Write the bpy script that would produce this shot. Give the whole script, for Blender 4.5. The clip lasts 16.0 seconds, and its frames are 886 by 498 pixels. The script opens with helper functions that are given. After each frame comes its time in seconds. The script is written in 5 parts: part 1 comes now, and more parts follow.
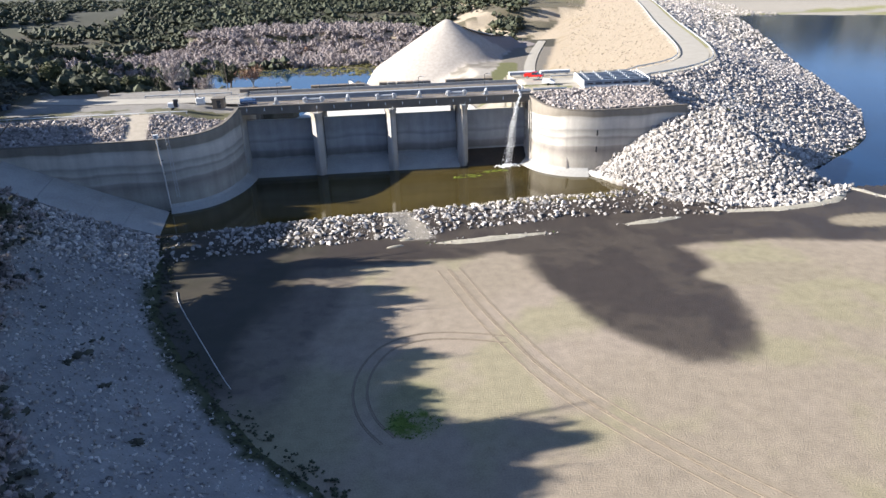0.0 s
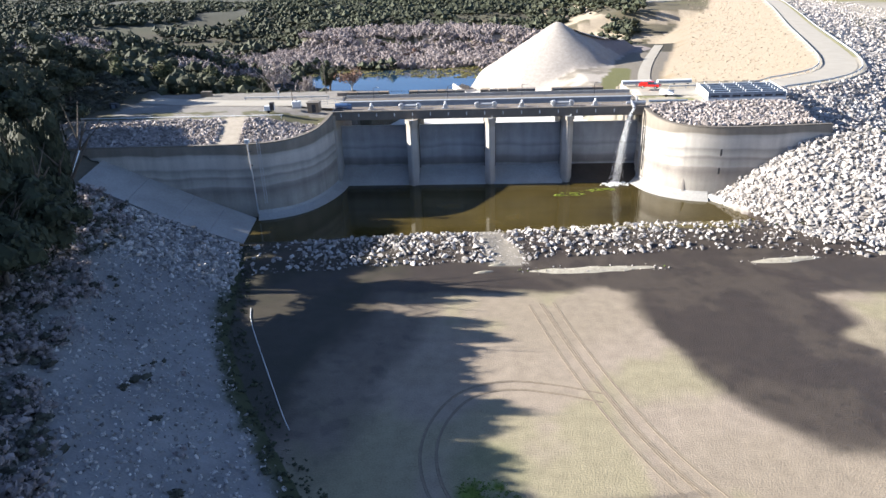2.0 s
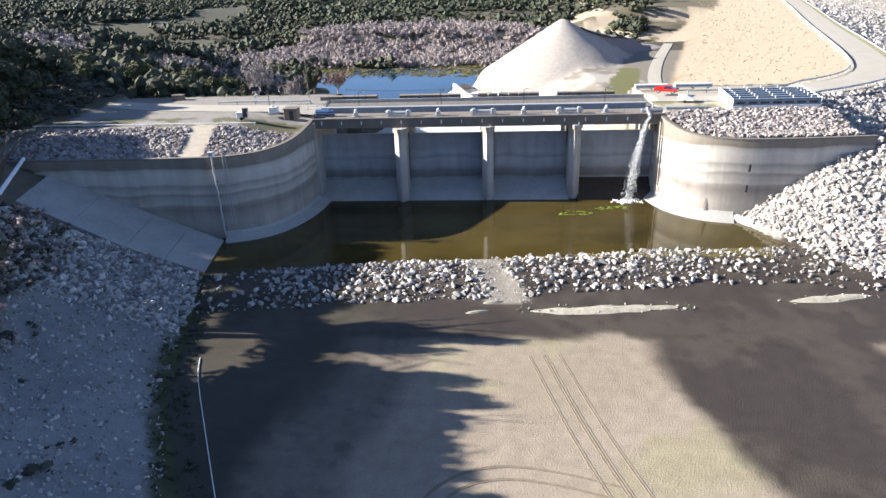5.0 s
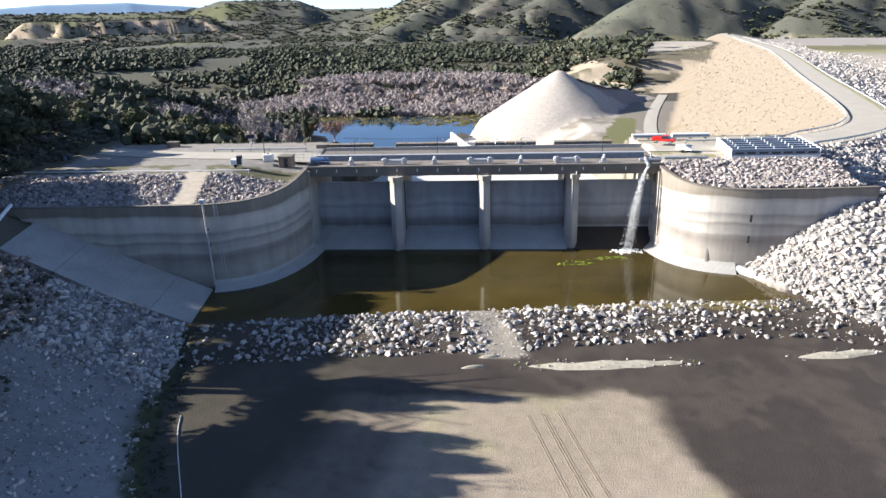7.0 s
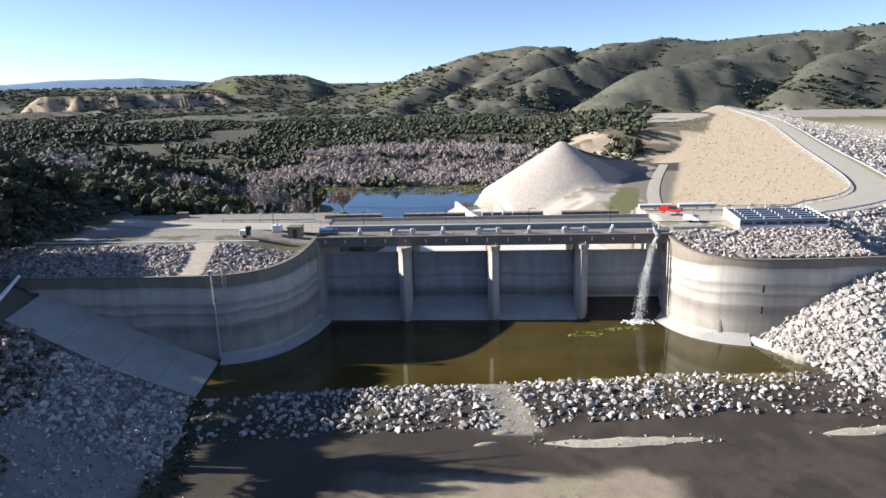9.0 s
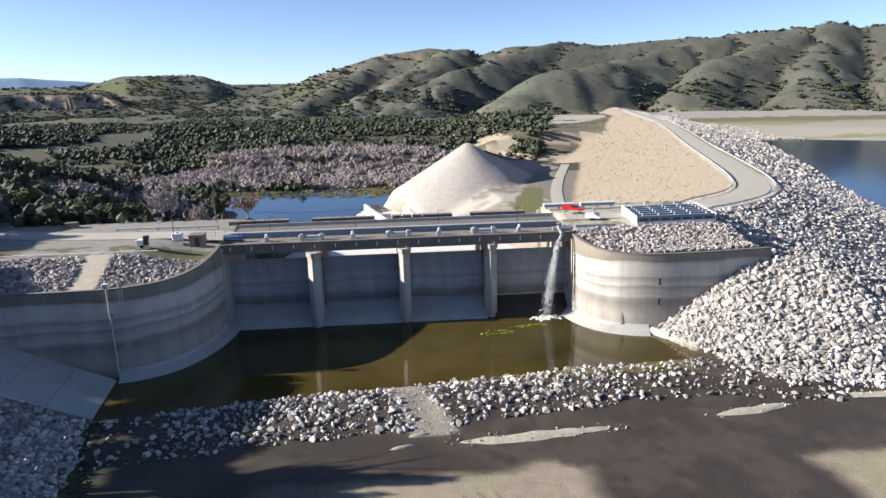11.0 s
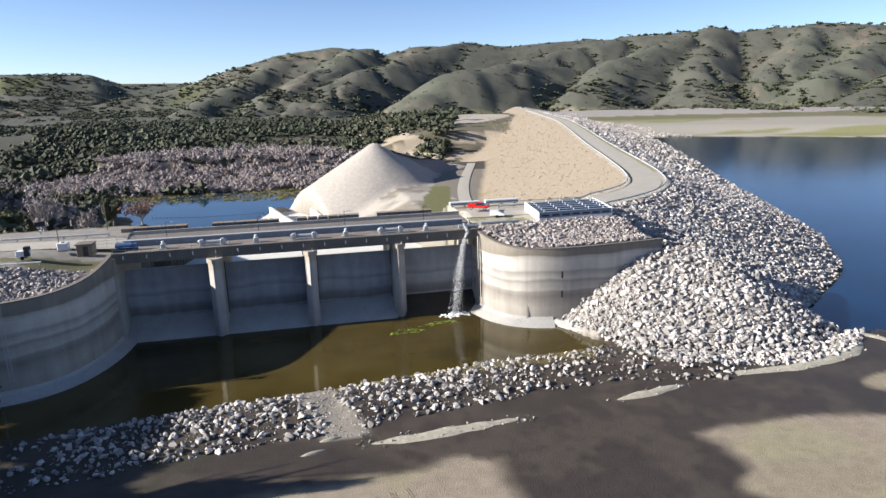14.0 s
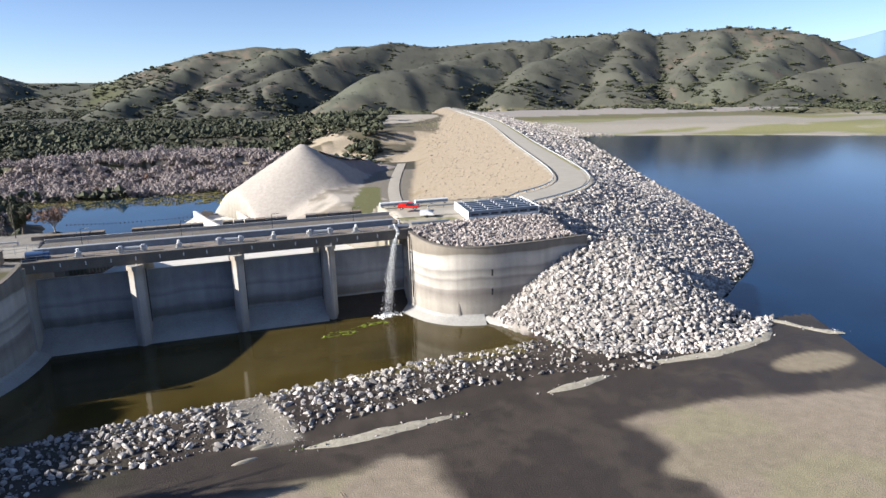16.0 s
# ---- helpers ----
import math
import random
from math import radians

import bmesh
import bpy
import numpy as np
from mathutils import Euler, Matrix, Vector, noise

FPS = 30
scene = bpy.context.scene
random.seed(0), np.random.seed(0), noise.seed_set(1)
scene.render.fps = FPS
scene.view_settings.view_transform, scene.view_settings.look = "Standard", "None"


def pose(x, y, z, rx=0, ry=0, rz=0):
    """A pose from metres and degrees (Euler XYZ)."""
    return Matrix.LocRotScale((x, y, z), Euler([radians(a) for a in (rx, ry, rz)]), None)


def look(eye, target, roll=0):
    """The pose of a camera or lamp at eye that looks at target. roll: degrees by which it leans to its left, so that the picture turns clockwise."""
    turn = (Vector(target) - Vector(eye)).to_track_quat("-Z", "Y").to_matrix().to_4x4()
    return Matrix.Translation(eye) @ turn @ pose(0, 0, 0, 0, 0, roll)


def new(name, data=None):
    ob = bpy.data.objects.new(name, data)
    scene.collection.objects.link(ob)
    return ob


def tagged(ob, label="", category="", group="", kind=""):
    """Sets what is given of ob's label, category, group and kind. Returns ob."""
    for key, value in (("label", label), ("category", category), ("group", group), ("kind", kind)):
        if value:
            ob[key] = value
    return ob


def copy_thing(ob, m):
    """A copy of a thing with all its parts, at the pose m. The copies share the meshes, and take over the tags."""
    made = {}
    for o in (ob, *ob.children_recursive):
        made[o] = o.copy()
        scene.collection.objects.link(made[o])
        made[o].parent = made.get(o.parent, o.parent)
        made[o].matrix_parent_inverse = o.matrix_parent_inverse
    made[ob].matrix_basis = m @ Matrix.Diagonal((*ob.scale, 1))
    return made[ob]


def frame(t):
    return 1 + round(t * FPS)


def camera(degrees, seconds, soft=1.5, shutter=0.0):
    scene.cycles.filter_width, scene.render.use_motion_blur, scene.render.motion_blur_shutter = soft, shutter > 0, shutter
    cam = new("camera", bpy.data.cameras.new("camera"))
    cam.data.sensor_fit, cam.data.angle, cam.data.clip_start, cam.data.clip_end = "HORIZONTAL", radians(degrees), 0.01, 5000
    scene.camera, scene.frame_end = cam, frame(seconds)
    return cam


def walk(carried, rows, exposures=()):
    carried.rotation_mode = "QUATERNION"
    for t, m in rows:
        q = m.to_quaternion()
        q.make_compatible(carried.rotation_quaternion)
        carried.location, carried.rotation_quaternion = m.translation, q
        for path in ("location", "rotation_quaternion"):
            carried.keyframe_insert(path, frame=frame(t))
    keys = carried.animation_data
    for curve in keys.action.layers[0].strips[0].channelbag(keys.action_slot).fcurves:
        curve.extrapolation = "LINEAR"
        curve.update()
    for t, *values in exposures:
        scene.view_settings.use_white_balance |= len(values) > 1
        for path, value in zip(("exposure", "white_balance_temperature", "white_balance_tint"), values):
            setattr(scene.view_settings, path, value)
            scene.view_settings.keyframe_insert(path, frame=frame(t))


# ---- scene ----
cam = camera(68.6, 16.0)
PATH = [
    (0, (-2.654, -8.111, 46.999), (-2.501, -6.287, 46.193), -1.8),
    (0.5, (-2.301, -5.161, 46.95), (-2.15, -3.336, 46.146), -1.8),
    (1, (-1.987, -2.302, 46.847), (-2.069, -0.469, 46.052), -2.1),
    (1.5, (-1.511, 0.414, 46.696), (-1.654, 2.244, 45.903), -2.1),
    (2, (-1.142, 3.098, 46.535), (-1.287, 4.928, 45.742), -2.1),
    (2.5, (-0.918, 6.016, 46.353), (-1.066, 7.846, 45.56), -2.1),
    (3, (-0.75, 9.192, 46.172), (-0.9, 11.021, 45.378), -2.1),
    (3.5, (-0.583, 12.352, 46.041), (-0.736, 14.182, 45.249), -2.2),
    (3.7, (-0.506, 13.443, 46.008), (-0.66, 15.273, 45.218), -2.2),
    (5.8, (0.419, 22.314, 44.922), (0.267, 24.125, 44.088), -1.8),
    (6, (0.445, 22.629, 44.891), (0.298, 24.415, 44.003), -1.7),
    (6.5, (0.362, 22.582, 44.82), (0.215, 24.387, 43.972), -1.6),
    (7, (0.23, 22.64, 44.779), (0.082, 24.52, 44.111), -1.6),
    (7.5, (0.001, 22.927, 44.805), (-0.149, 24.848, 44.27), -1.6),
    (8, (-0.264, 23.25, 44.895), (-0.418, 25.172, 44.362), -1.6),
    (8.5, (-0.629, 23.455, 45.03), (-0.787, 25.384, 44.524), -1.7),
    (9, (-1.01, 23.512, 45.14), (-1.165, 25.45, 44.671), -1.7),
    (9.5, (-1.228, 23.573, 45.218), (-1.317, 25.516, 44.751), -1.7),
    (12, (-0.824, 23.329, 45.426), (-0.619, 25.261, 44.952), -1.5),
    (12.5, (-0.719, 23.225, 45.445), (-0.478, 25.153, 44.97), -1.5),
    (13, (-0.63, 23.183, 45.427), (-0.341, 25.104, 44.951), -1.5),
    (13.5, (-0.468, 23.282, 45.378), (-0.128, 25.195, 44.901), -1.5),
    (14, (-0.329, 23.309, 45.348), (0.061, 25.211, 44.869), -1.5),
    (14.5, (-0.226, 23.216, 45.352), (0.213, 25.107, 44.871), -1.5),
    (15, (-0.203, 23.088, 45.372), (0.287, 24.966, 44.89), -1.4),
    (15.5, (-0.112, 22.982, 45.38), (0.428, 24.846, 44.897), -1.4),
    (16, (-0.05, 22.889, 45.369), (0.54, 24.738, 44.886), -1.4),
]
walk(cam, [(t, look(eye, target, roll)) for t, eye, target, roll in PATH],
     [(0, 1.54), (2, 1.68), (6.3, 1.68), (7.5, 1.4), (9.0, 1.25), (16, 1.12)])

# ---- sky and sun ----
SUN_ELEV, SUN_AZ = 23.0, -1.5     # degrees; light travels along +x, turned a little towards -y
world = bpy.data.worlds.new("sky")
scene.world = world
world.use_nodes = True
wn = world.node_tree
sky = wn.nodes.new("ShaderNodeTexSky")
sky.sky_type, sky.sun_disc = "NISHITA", False
sky.sun_elevation, sky.sun_rotation = radians(SUN_ELEV), radians(-90 - SUN_AZ)
sky.altitude, sky.air_density, sky.dust_density, sky.ozone_density = 300, 0.6, 0.3, 2.0
wn.nodes["Background"].inputs["Strength"].default_value = 0.076
clear = wn.nodes.new("ShaderNodeMix")      # clear winter air: a bluer sky
clear.data_type, clear.blend_type = "RGBA", "MULTIPLY"
clear.inputs["Factor"].default_value, clear.inputs["B"].default_value = 1.0, (1.0, 1.0, 1.07, 1.0)
wn.links.new(sky.outputs[0], clear.inputs["A"])
wn.links.new(clear.outputs["Result"], wn.nodes["Background"].inputs["Color"])
sun = new("sun", bpy.data.lights.new("sun", "SUN"))
sun.data.energy, sun.data.angle, sun.data.color = 5.0, radians(0.53), (1.0, 0.95, 0.89)
sun.rotation_euler = Vector((math.cos(radians(SUN_AZ)), math.sin(radians(SUN_AZ)), -math.tan(radians(SUN_ELEV)))).to_track_quat("-Z", "Y").to_euler()

# ---- materials ----
MATS = {}


def mat(name, color, rough=0.8, metal=0.0, var=0.25, scale=3.0, bump=0.3, fine=30.0, attr=None, rand=0.0, dist=0.05, spec=0.3):
    """A surface with two scales of noise in its colour and a fine relief."""
    if name in MATS:
        return MATS[name]
    m = bpy.data.materials.new(name)
    m.use_nodes = True
    n, l = m.node_tree.nodes, m.node_tree.links
    b = n["Principled BSDF"]
    b.inputs["Roughness"].default_value, b.inputs["Metallic"].default_value = rough, metal
    b.inputs["Specular IOR Level"].default_value = spec
    co = n.new("ShaderNodeNewGeometry")
    n1, n2 = n.new("ShaderNodeTexNoise"), n.new("ShaderNodeTexNoise")
    for k, s in ((n1, scale), (n2, fine)):
        k.inputs["Scale"].default_value = s
        k.inputs["Detail"].default_value = 6
        l.new(co.outputs["Position"], k.inputs["Vector"])
    mix = n.new("ShaderNodeMath"); mix.operation = "ADD"
    l.new(n1.outputs["Fac"], mix.inputs[0]); l.new(n2.outputs["Fac"], mix.inputs[1])
    last = mix.outputs[0]
    if rand:
        oi, gi = n.new("ShaderNodeObjectInfo"), co
        r1 = n.new("ShaderNodeMath"); r1.operation = "ADD"
        l.new(oi.outputs["Random"], r1.inputs[0]); l.new(co.outputs["Random Per Island"], r1.inputs[1])
        r2 = n.new("ShaderNodeMath"); r2.operation = "FRACT"; l.new(r1.outputs[0], r2.inputs[0])
        r3 = n.new("ShaderNodeMath"); r3.operation = "MULTIPLY_ADD"; r3.inputs[1].default_value = rand / max(var, 0.01); l.new(r2.outputs[0], r3.inputs[0]); l.new(last, r3.inputs[2])
        off = rand / max(var, 0.01) / 2
        last = r3.outputs[0]
    else:
        off = 0.0
    mr = n.new("ShaderNodeMapRange")
    mr.inputs["From Min"].default_value, mr.inputs["From Max"].default_value = 0.5 + off, 1.5 + off
    mr.inputs["To Min"].default_value, mr.inputs["To Max"].default_value = 1 - var, 1 + var
    mr.clamp = False
    l.new(last, mr.inputs["Value"])
    sc = n.new("ShaderNodeVectorMath"); sc.operation = "SCALE"
    if attr:
        at = n.new("ShaderNodeAttribute"); at.attribute_name = attr
        l.new(at.outputs["Color"], sc.inputs[0])
        l.new(at.outputs["Alpha"], b.inputs["Roughness"])
    else:
        sc.inputs[0].default_value = color
    l.new(mr.outputs[0], sc.inputs["Scale"])
    l.new(sc.outputs[0], b.inputs["Base Color"])
    if bump:
        bp = n.new("ShaderNodeBump")
        bp.inputs["Strength"].default_value, bp.inputs["Distance"].default_value = bump, dist
        l.new(n2.outputs["Fac"], bp.inputs["Height"])
        l.new(bp.outputs[0], b.inputs["Normal"])
    MATS[name] = m
    return m


def concrete(name, low, bands):
    """Weathered concrete: streaks down the face, and tide lines at the heights given as (z, shade)."""
    m = mat(name, low, 0.85, var=0.22, scale=0.35, bump=0.25, fine=6.0)
    n, l = m.node_tree.nodes, m.node_tree.links
    b = n["Principled BSDF"]
    src = b.inputs["Base Color"].links[0].from_socket
    geo = n.new("ShaderNodeNewGeometry")
    wob = n.new("ShaderNodeTexNoise"); wob.inputs["Scale"].default_value = 0.12
    l.new(geo.outputs["Position"], wob.inputs["Vector"])
    sep = n.new("ShaderNodeSeparateXYZ"); l.new(geo.outputs["Position"], sep.inputs[0])
    zz = n.new("ShaderNodeMath"); zz.operation = "MULTIPLY_ADD"; zz.inputs[1].default_value = 1.6
    l.new(wob.outputs["Fac"], zz.inputs[0]); l.new(sep.outputs["Z"], zz.inputs[2])
    mr = n.new("ShaderNodeMapRange"); mr.inputs["From Min"].default_value, mr.inputs["From Max"].default_value = 0.8, 19.2
    l.new(zz.outputs[0], mr.inputs["Value"])
    ramp = n.new("ShaderNodeValToRGB")
    el = ramp.color_ramp.elements
    el[0].position, el[0].color = bands[0][0] / 18.4, (*bands[0][1], 1)
    el[1].position, el[1].color = bands[-1][0] / 18.4, (*bands[-1][1], 1)
    for z, c in bands[1:-1]:
        e = el.new(z / 18.4); e.color = (*c, 1)
    l.new(mr.outputs[0], ramp.inputs["Fac"])
    st = n.new("ShaderNodeTexNoise"); st.inputs["Scale"].default_value = 1.0; st.inputs["Detail"].default_value = 5
    mp = n.new("ShaderNodeMapping"); mp.inputs["Scale"].default_value = (0.7, 0.7, 0.06)
    l.new(geo.outputs["Position"], mp.inputs["Vector"]); l.new(mp.outputs[0], st.inputs["Vector"])
    sr = n.new("ShaderNodeMapRange"); sr.inputs["From Min"].default_value, sr.inputs["From Max"].default_value = 0.35, 0.7
    sr.inputs["To Min"].default_value, sr.inputs["To Max"].default_value = 0.88, 1.07
    l.new(st.outputs["Fac"], sr.inputs["Value"])
    m1 = n.new("ShaderNodeVectorMath"); m1.operation = "MULTIPLY"; l.new(src, m1.inputs[0]); l.new(ramp.outputs[0], m1.inputs[1])
    m2 = n.new("ShaderNodeVectorMath"); m2.operation = "SCALE"; l.new(m1.outputs[0], m2.inputs[0]); l.new(sr.outputs[0], m2.inputs["Scale"])
    l.new(m2.outputs[0], b.inputs["Base Color"])
    return m


def water(name, color, rough, bump, scale):
    m = bpy.data.materials.new(name)
    m.use_nodes = True
    n, l = m.node_tree.nodes, m.node_tree.links
    b = n["Principled BSDF"]
    b.inputs["Roughness"].default_value, b.inputs["IOR"].default_value = rough, 1.33
    geo = n.new("ShaderNodeNewGeometry")
    big = n.new("ShaderNodeTexNoise"); big.inputs["Scale"].default_value = 0.05; big.inputs["Detail"].default_value = 5
    l.new(geo.outputs["Position"], big.inputs["Vector"])
    mr = n.new("ShaderNodeMapRange"); mr.inputs["From Min"].default_value, mr.inputs["From Max"].default_value = 0.3, 0.7
    mr.inputs["To Min"].default_value, mr.inputs["To Max"].default_value = 0.6, 1.4
    l.new(big.outputs["Fac"], mr.inputs["Value"])
    sc = n.new("ShaderNodeVectorMath"); sc.operation = "SCALE"; sc.inputs[0].default_value = color
    l.new(mr.outputs[0], sc.inputs["Scale"]); l.new(sc.outputs[0], b.inputs["Base Color"])
    wv = n.new("ShaderNodeTexNoise"); wv.inputs["Scale"].default_value = scale; wv.inputs["Detail"].default_value = 4
    l.new(geo.outputs["Position"], wv.inputs["Vector"])
    bp = n.new("ShaderNodeBump"); bp.inputs["Strength"].default_value, bp.inputs["Distance"].default_value = bump, 0.1
    l.new(wv.outputs["Fac"], bp.inputs["Height"]); l.new(bp.outputs[0], b.inputs["Normal"])
    return m


M_GROUND = mat("ground", (1, 1, 1), attr="tone", var=0.28, scale=0.6, fine=5.0, bump=0.5, dist=0.15)
M_WALL = concrete("abutment_concrete", (0.43, 0.41, 0.375), [
    (0.0, (0.7, 0.68, 0.65)), (3.2, (0.85, 0.82, 0.78)), (4.4, (0.74, 0.71, 0.68)), (5.6, (0.58, 0.55, 0.54)), (6.4, (0.7, 0.67, 0.65)), (6.8, (1.05, 1.03, 1.0)),
    (8.0, (0.9, 0.88, 0.86)), (8.5, (0.68, 0.66, 0.65)), (9.0, (1.12, 1.1, 1.06)), (10.2, (0.74, 0.73, 0.72)), (10.7, (1.15, 1.13, 1.1)), (12.4, (1.22, 1.2, 1.17)), (13.2, (1.0, 0.97, 0.93)),
    (13.5, (0.52, 0.48, 0.43)), (15.5, (0.58, 0.54, 0.48))])
M_PIER = concrete("pier_concrete", (0.45, 0.43, 0.40), [(0.0, (0.7, 0.68, 0.66)), (3.0, (0.85, 0.84, 0.83)), (9.0, (0.95, 0.95, 0.94)), (12.4, (1.0, 0.98, 0.95)), (13.5, (0.85, 0.78, 0.68)), (18.0, (0.85, 0.78, 0.68))])
M_GATE = concrete("gate_face", (0.40, 0.41, 0.42), [
    (0.0, (0.8, 0.8, 0.8)), (3.2, (0.85, 0.84, 0.82)), (3.6, (0.5, 0.46, 0.43)), (5.0, (0.6, 0.57, 0.55)), (5.7, (0.85, 0.85, 0.84)), (7.4, (0.95, 0.95, 0.95)), (7.9, (0.72, 0.72, 0.72)),
    (8.8, (0.95, 0.95, 0.95)), (10.0, (0.82, 0.82, 0.82)), (14.0, (0.9, 0.9, 0.9))])
M_WET = mat("wet_stained_concrete", (0.055, 0.045, 0.035), 0.5, var=0.4, scale=0.3, fine=3.0, bump=0.2)
M_SLAB = mat("slab_concrete", (0.37, 0.36, 0.335), 0.85, var=0.25, scale=0.25, fine=3.0, bump=0.2)
M_DECK = mat("deck_concrete", (0.17, 0.15, 0.125), 0.85, var=0.3, scale=0.5, fine=5.0, bump=0.2)
M_STEEL = mat("galvanised_steel", (0.5, 0.51, 0.52), 0.45, 0.6, var=0.15, scale=2, bump=0.05)
M_GREY = mat("grey_paint", (0.36, 0.38, 0.4), 0.5, 0.0, var=0.15, scale=2, bump=0.05)
M_WHITE = mat("white_paint", (0.72, 0.73, 0.72), 0.5, 0.0, var=0.12, scale=1, bump=0.05)
M_BLUEGREY = mat("weathered_blue_steel", (0.2, 0.24, 0.29), 0.5, 0.2, var=0.3, scale=1.2, bump=0.1)
M_DARK = mat("dark_steel", (0.05, 0.05, 0.055), 0.6, 0.2, var=0.3, scale=2, bump=0.1)
M_BROWN = mat("brown_block", (0.23, 0.18, 0.13), 0.9, var=0.2, scale=2, bump=0.3)
M_BLUE = mat("blue_paint", (0.06, 0.12, 0.24), 0.5, var=0.15, bump=0.05)
M_RED = mat("red_paint", (0.6, 0.02, 0.015), 0.3, var=0.08, bump=0.0, spec=0.5)
M_GLASS = mat("dark_glass", (0.02, 0.025, 0.03), 0.08, var=0.1, bump=0.0, spec=0.6)
M_RUBBER = mat("rubber", (0.02, 0.02, 0.02), 0.9, var=0.1, bump=0.0)
M_ROCK = mat("pale_boulder", (0.37, 0.345, 0.32), 0.95, var=0.35, scale=0.9, fine=8, bump=0.6, rand=0.55)
M_RIPRAP = mat("grey_brown_riprap", (0.40, 0.365, 0.335), 0.95, var=0.35, scale=0.9, fine=8, bump=0.6, rand=0.45)
M_FILL = mat("pinkish_fill_rock", (0.30, 0.265, 0.245), 0.95, var=0.35, scale=0.9, fine=8, bump=0.6, rand=0.5)
M_ROAD = mat("gravel_road", (0.38, 0.35, 0.295), 0.95, var=0.15, scale=0.3, fine=6, bump=0.2)
M_TRACK = mat("rut_mud", (0.215, 0.176, 0.13), 0.95, var=0.3, scale=1.5, fine=8, bump=0.4)
M_OAK = mat("oak_leaf", (0.052, 0.058, 0.033), 0.8, var=0.4, scale=0.3, fine=2, bump=0.0, rand=0.35)
M_OLIVE = mat("olive_leaf", (0.075, 0.080, 0.034), 0.8, var=0.4, scale=0.3, fine=2, bump=0.0, rand=0.35)
M_SAGE = mat("sage_scrub", (0.068, 0.066, 0.048), 0.9, var=0.4, scale=0.3, fine=2, bump=0.0, rand=0.3)
M_BARE = mat("bare_twig", (0.285, 0.245, 0.232), 0.9, var=0.35, scale=0.05, fine=1, bump=0.0, rand=0.3)
M_RUST = mat("rust_leaf", (0.21, 0.125, 0.085), 0.9, var=0.35, scale=0.2, fine=2, bump=0.0, rand=0.3)
M_REED = mat("reed_grass", (0.17, 0.15, 0.05), 0.9, var=0.4, scale=0.1, fine=1, bump=0.0, rand=0.3)
M_GRASS = mat("green_grass", (0.09, 0.14, 0.03), 0.9, var=0.4, scale=0.8, fine=4, bump=0.0, rand=0.3)
M_BARK = mat("bark", (0.12, 0.1, 0.08), 0.95, var=0.3, scale=3, bump=0.4)
M_PALEBARK = mat("pale_bark", (0.4, 0.37, 0.33), 0.95, var=0.2, scale=3, bump=0.3)
M_FOAM = mat("white_water", (0.85, 0.87, 0.88), 0.5, var=0.2, scale=3, bump=0.3)
M_ALGAE = mat("algae", (0.12, 0.16, 0.015), 0.6, var=0.5, scale=1.2, bump=0.3)
M_WATER_POOL = water("olive_pool_water", (0.06, 0.045, 0.014), 0.05, 0.06, 1.5)
M_WATER_LAKE = water("blue_lake_water", (0.003, 0.016, 0.042), 0.10, 0.25, 0.5)
M_WATER_POND = water("blue_pond_water", (0.01, 0.035, 0.07), 0.06, 0.1, 0.6)


# ---- helpers ----
def mesh_ob(name, verts, faces, material, parent=None, label="", smooth=False):
    me = bpy.data.meshes.new(name)
    me.from_pydata([tuple(v) for v in verts], [], [tuple(f) for f in faces])
    me.materials.append(material)
    if smooth:
        me.shade_smooth()
    me.update()
    ob = new(name, me)
    if parent:
        ob.parent = parent
    if label:
        ob["label"] = label
    return ob


def part(name, bm, material, parent=None, label=""):
    me = bpy.data.meshes.new(name)
    bm.to_mesh(me)
    bm.free()
    me.materials.append(material)
    ob = new(name, me)
    if parent:
        ob.parent = parent
    if label:
        ob["label"] = label
    return ob


def fast_mesh(name, co, faces, material, smooth=False):
    """A mesh from numpy arrays; all faces have the same number of corners."""
    me = bpy.data.meshes.new(name)
    k = faces.shape[1]
    me.vertices.add(len(co)); me.vertices.foreach_set("co", np.ascontiguousarray(co, dtype=np.float32).ravel())
    me.loops.add(faces.size); me.loops.foreach_set("vertex_index", np.ascontiguousarray(faces, dtype=np.int32).ravel())
    me.polygons.add(len(faces)); me.polygons.foreach_set("loop_start", np.arange(0, faces.size, k, dtype=np.int32))
    me.polygons.foreach_set("use_smooth", np.full(len(faces), smooth))
    me.materials.append(material)
    me.update(calc_edges=True)
    return me


def box_bm(bm, cx, cy, cz, sx, sy, sz, rz=0.0, bevel=0.0):
    """Adds a box, bevelled where wanted, centred at (cx, cy) with its foot at cz."""
    r = bmesh.ops.create_cube(bm, size=1.0, matrix=pose(cx, cy, cz + sz / 2, 0, 0, rz) @ Matrix.Diagonal((sx, sy, sz, 1)))
    if bevel:
        es = {e for v in r["verts"] for e in v.link_edges}
        bmesh.ops.bevel(bm, geom=list(es), offset=bevel, segments=1, affect="EDGES")
    return bm


def box(name, c, s, material, parent=None, rz=0.0, bevel=0.02, label=""):
    return part(name, box_bm(bmesh.new(), *c, *s, rz, bevel), material, parent, label)


def rod_bm(bm, a, b, r, r2=None, n=8):
    a, b = Vector(a), Vector(b)
    d = b - a
    m = Matrix.Translation((a + b) / 2) @ d.to_track_quat("Z", "Y").to_matrix().to_4x4()
    bmesh.ops.create_cone(bm, cap_ends=True, segments=n, radius1=r, radius2=r if r2 is None else r2, depth=d.length, matrix=m)
    return bm


def rod(name, a, b, r, material, parent=None, r2=None, n=8, label=""):
    return part(name, rod_bm(bmesh.new(), a, b, r, r2, n), material, parent, label)


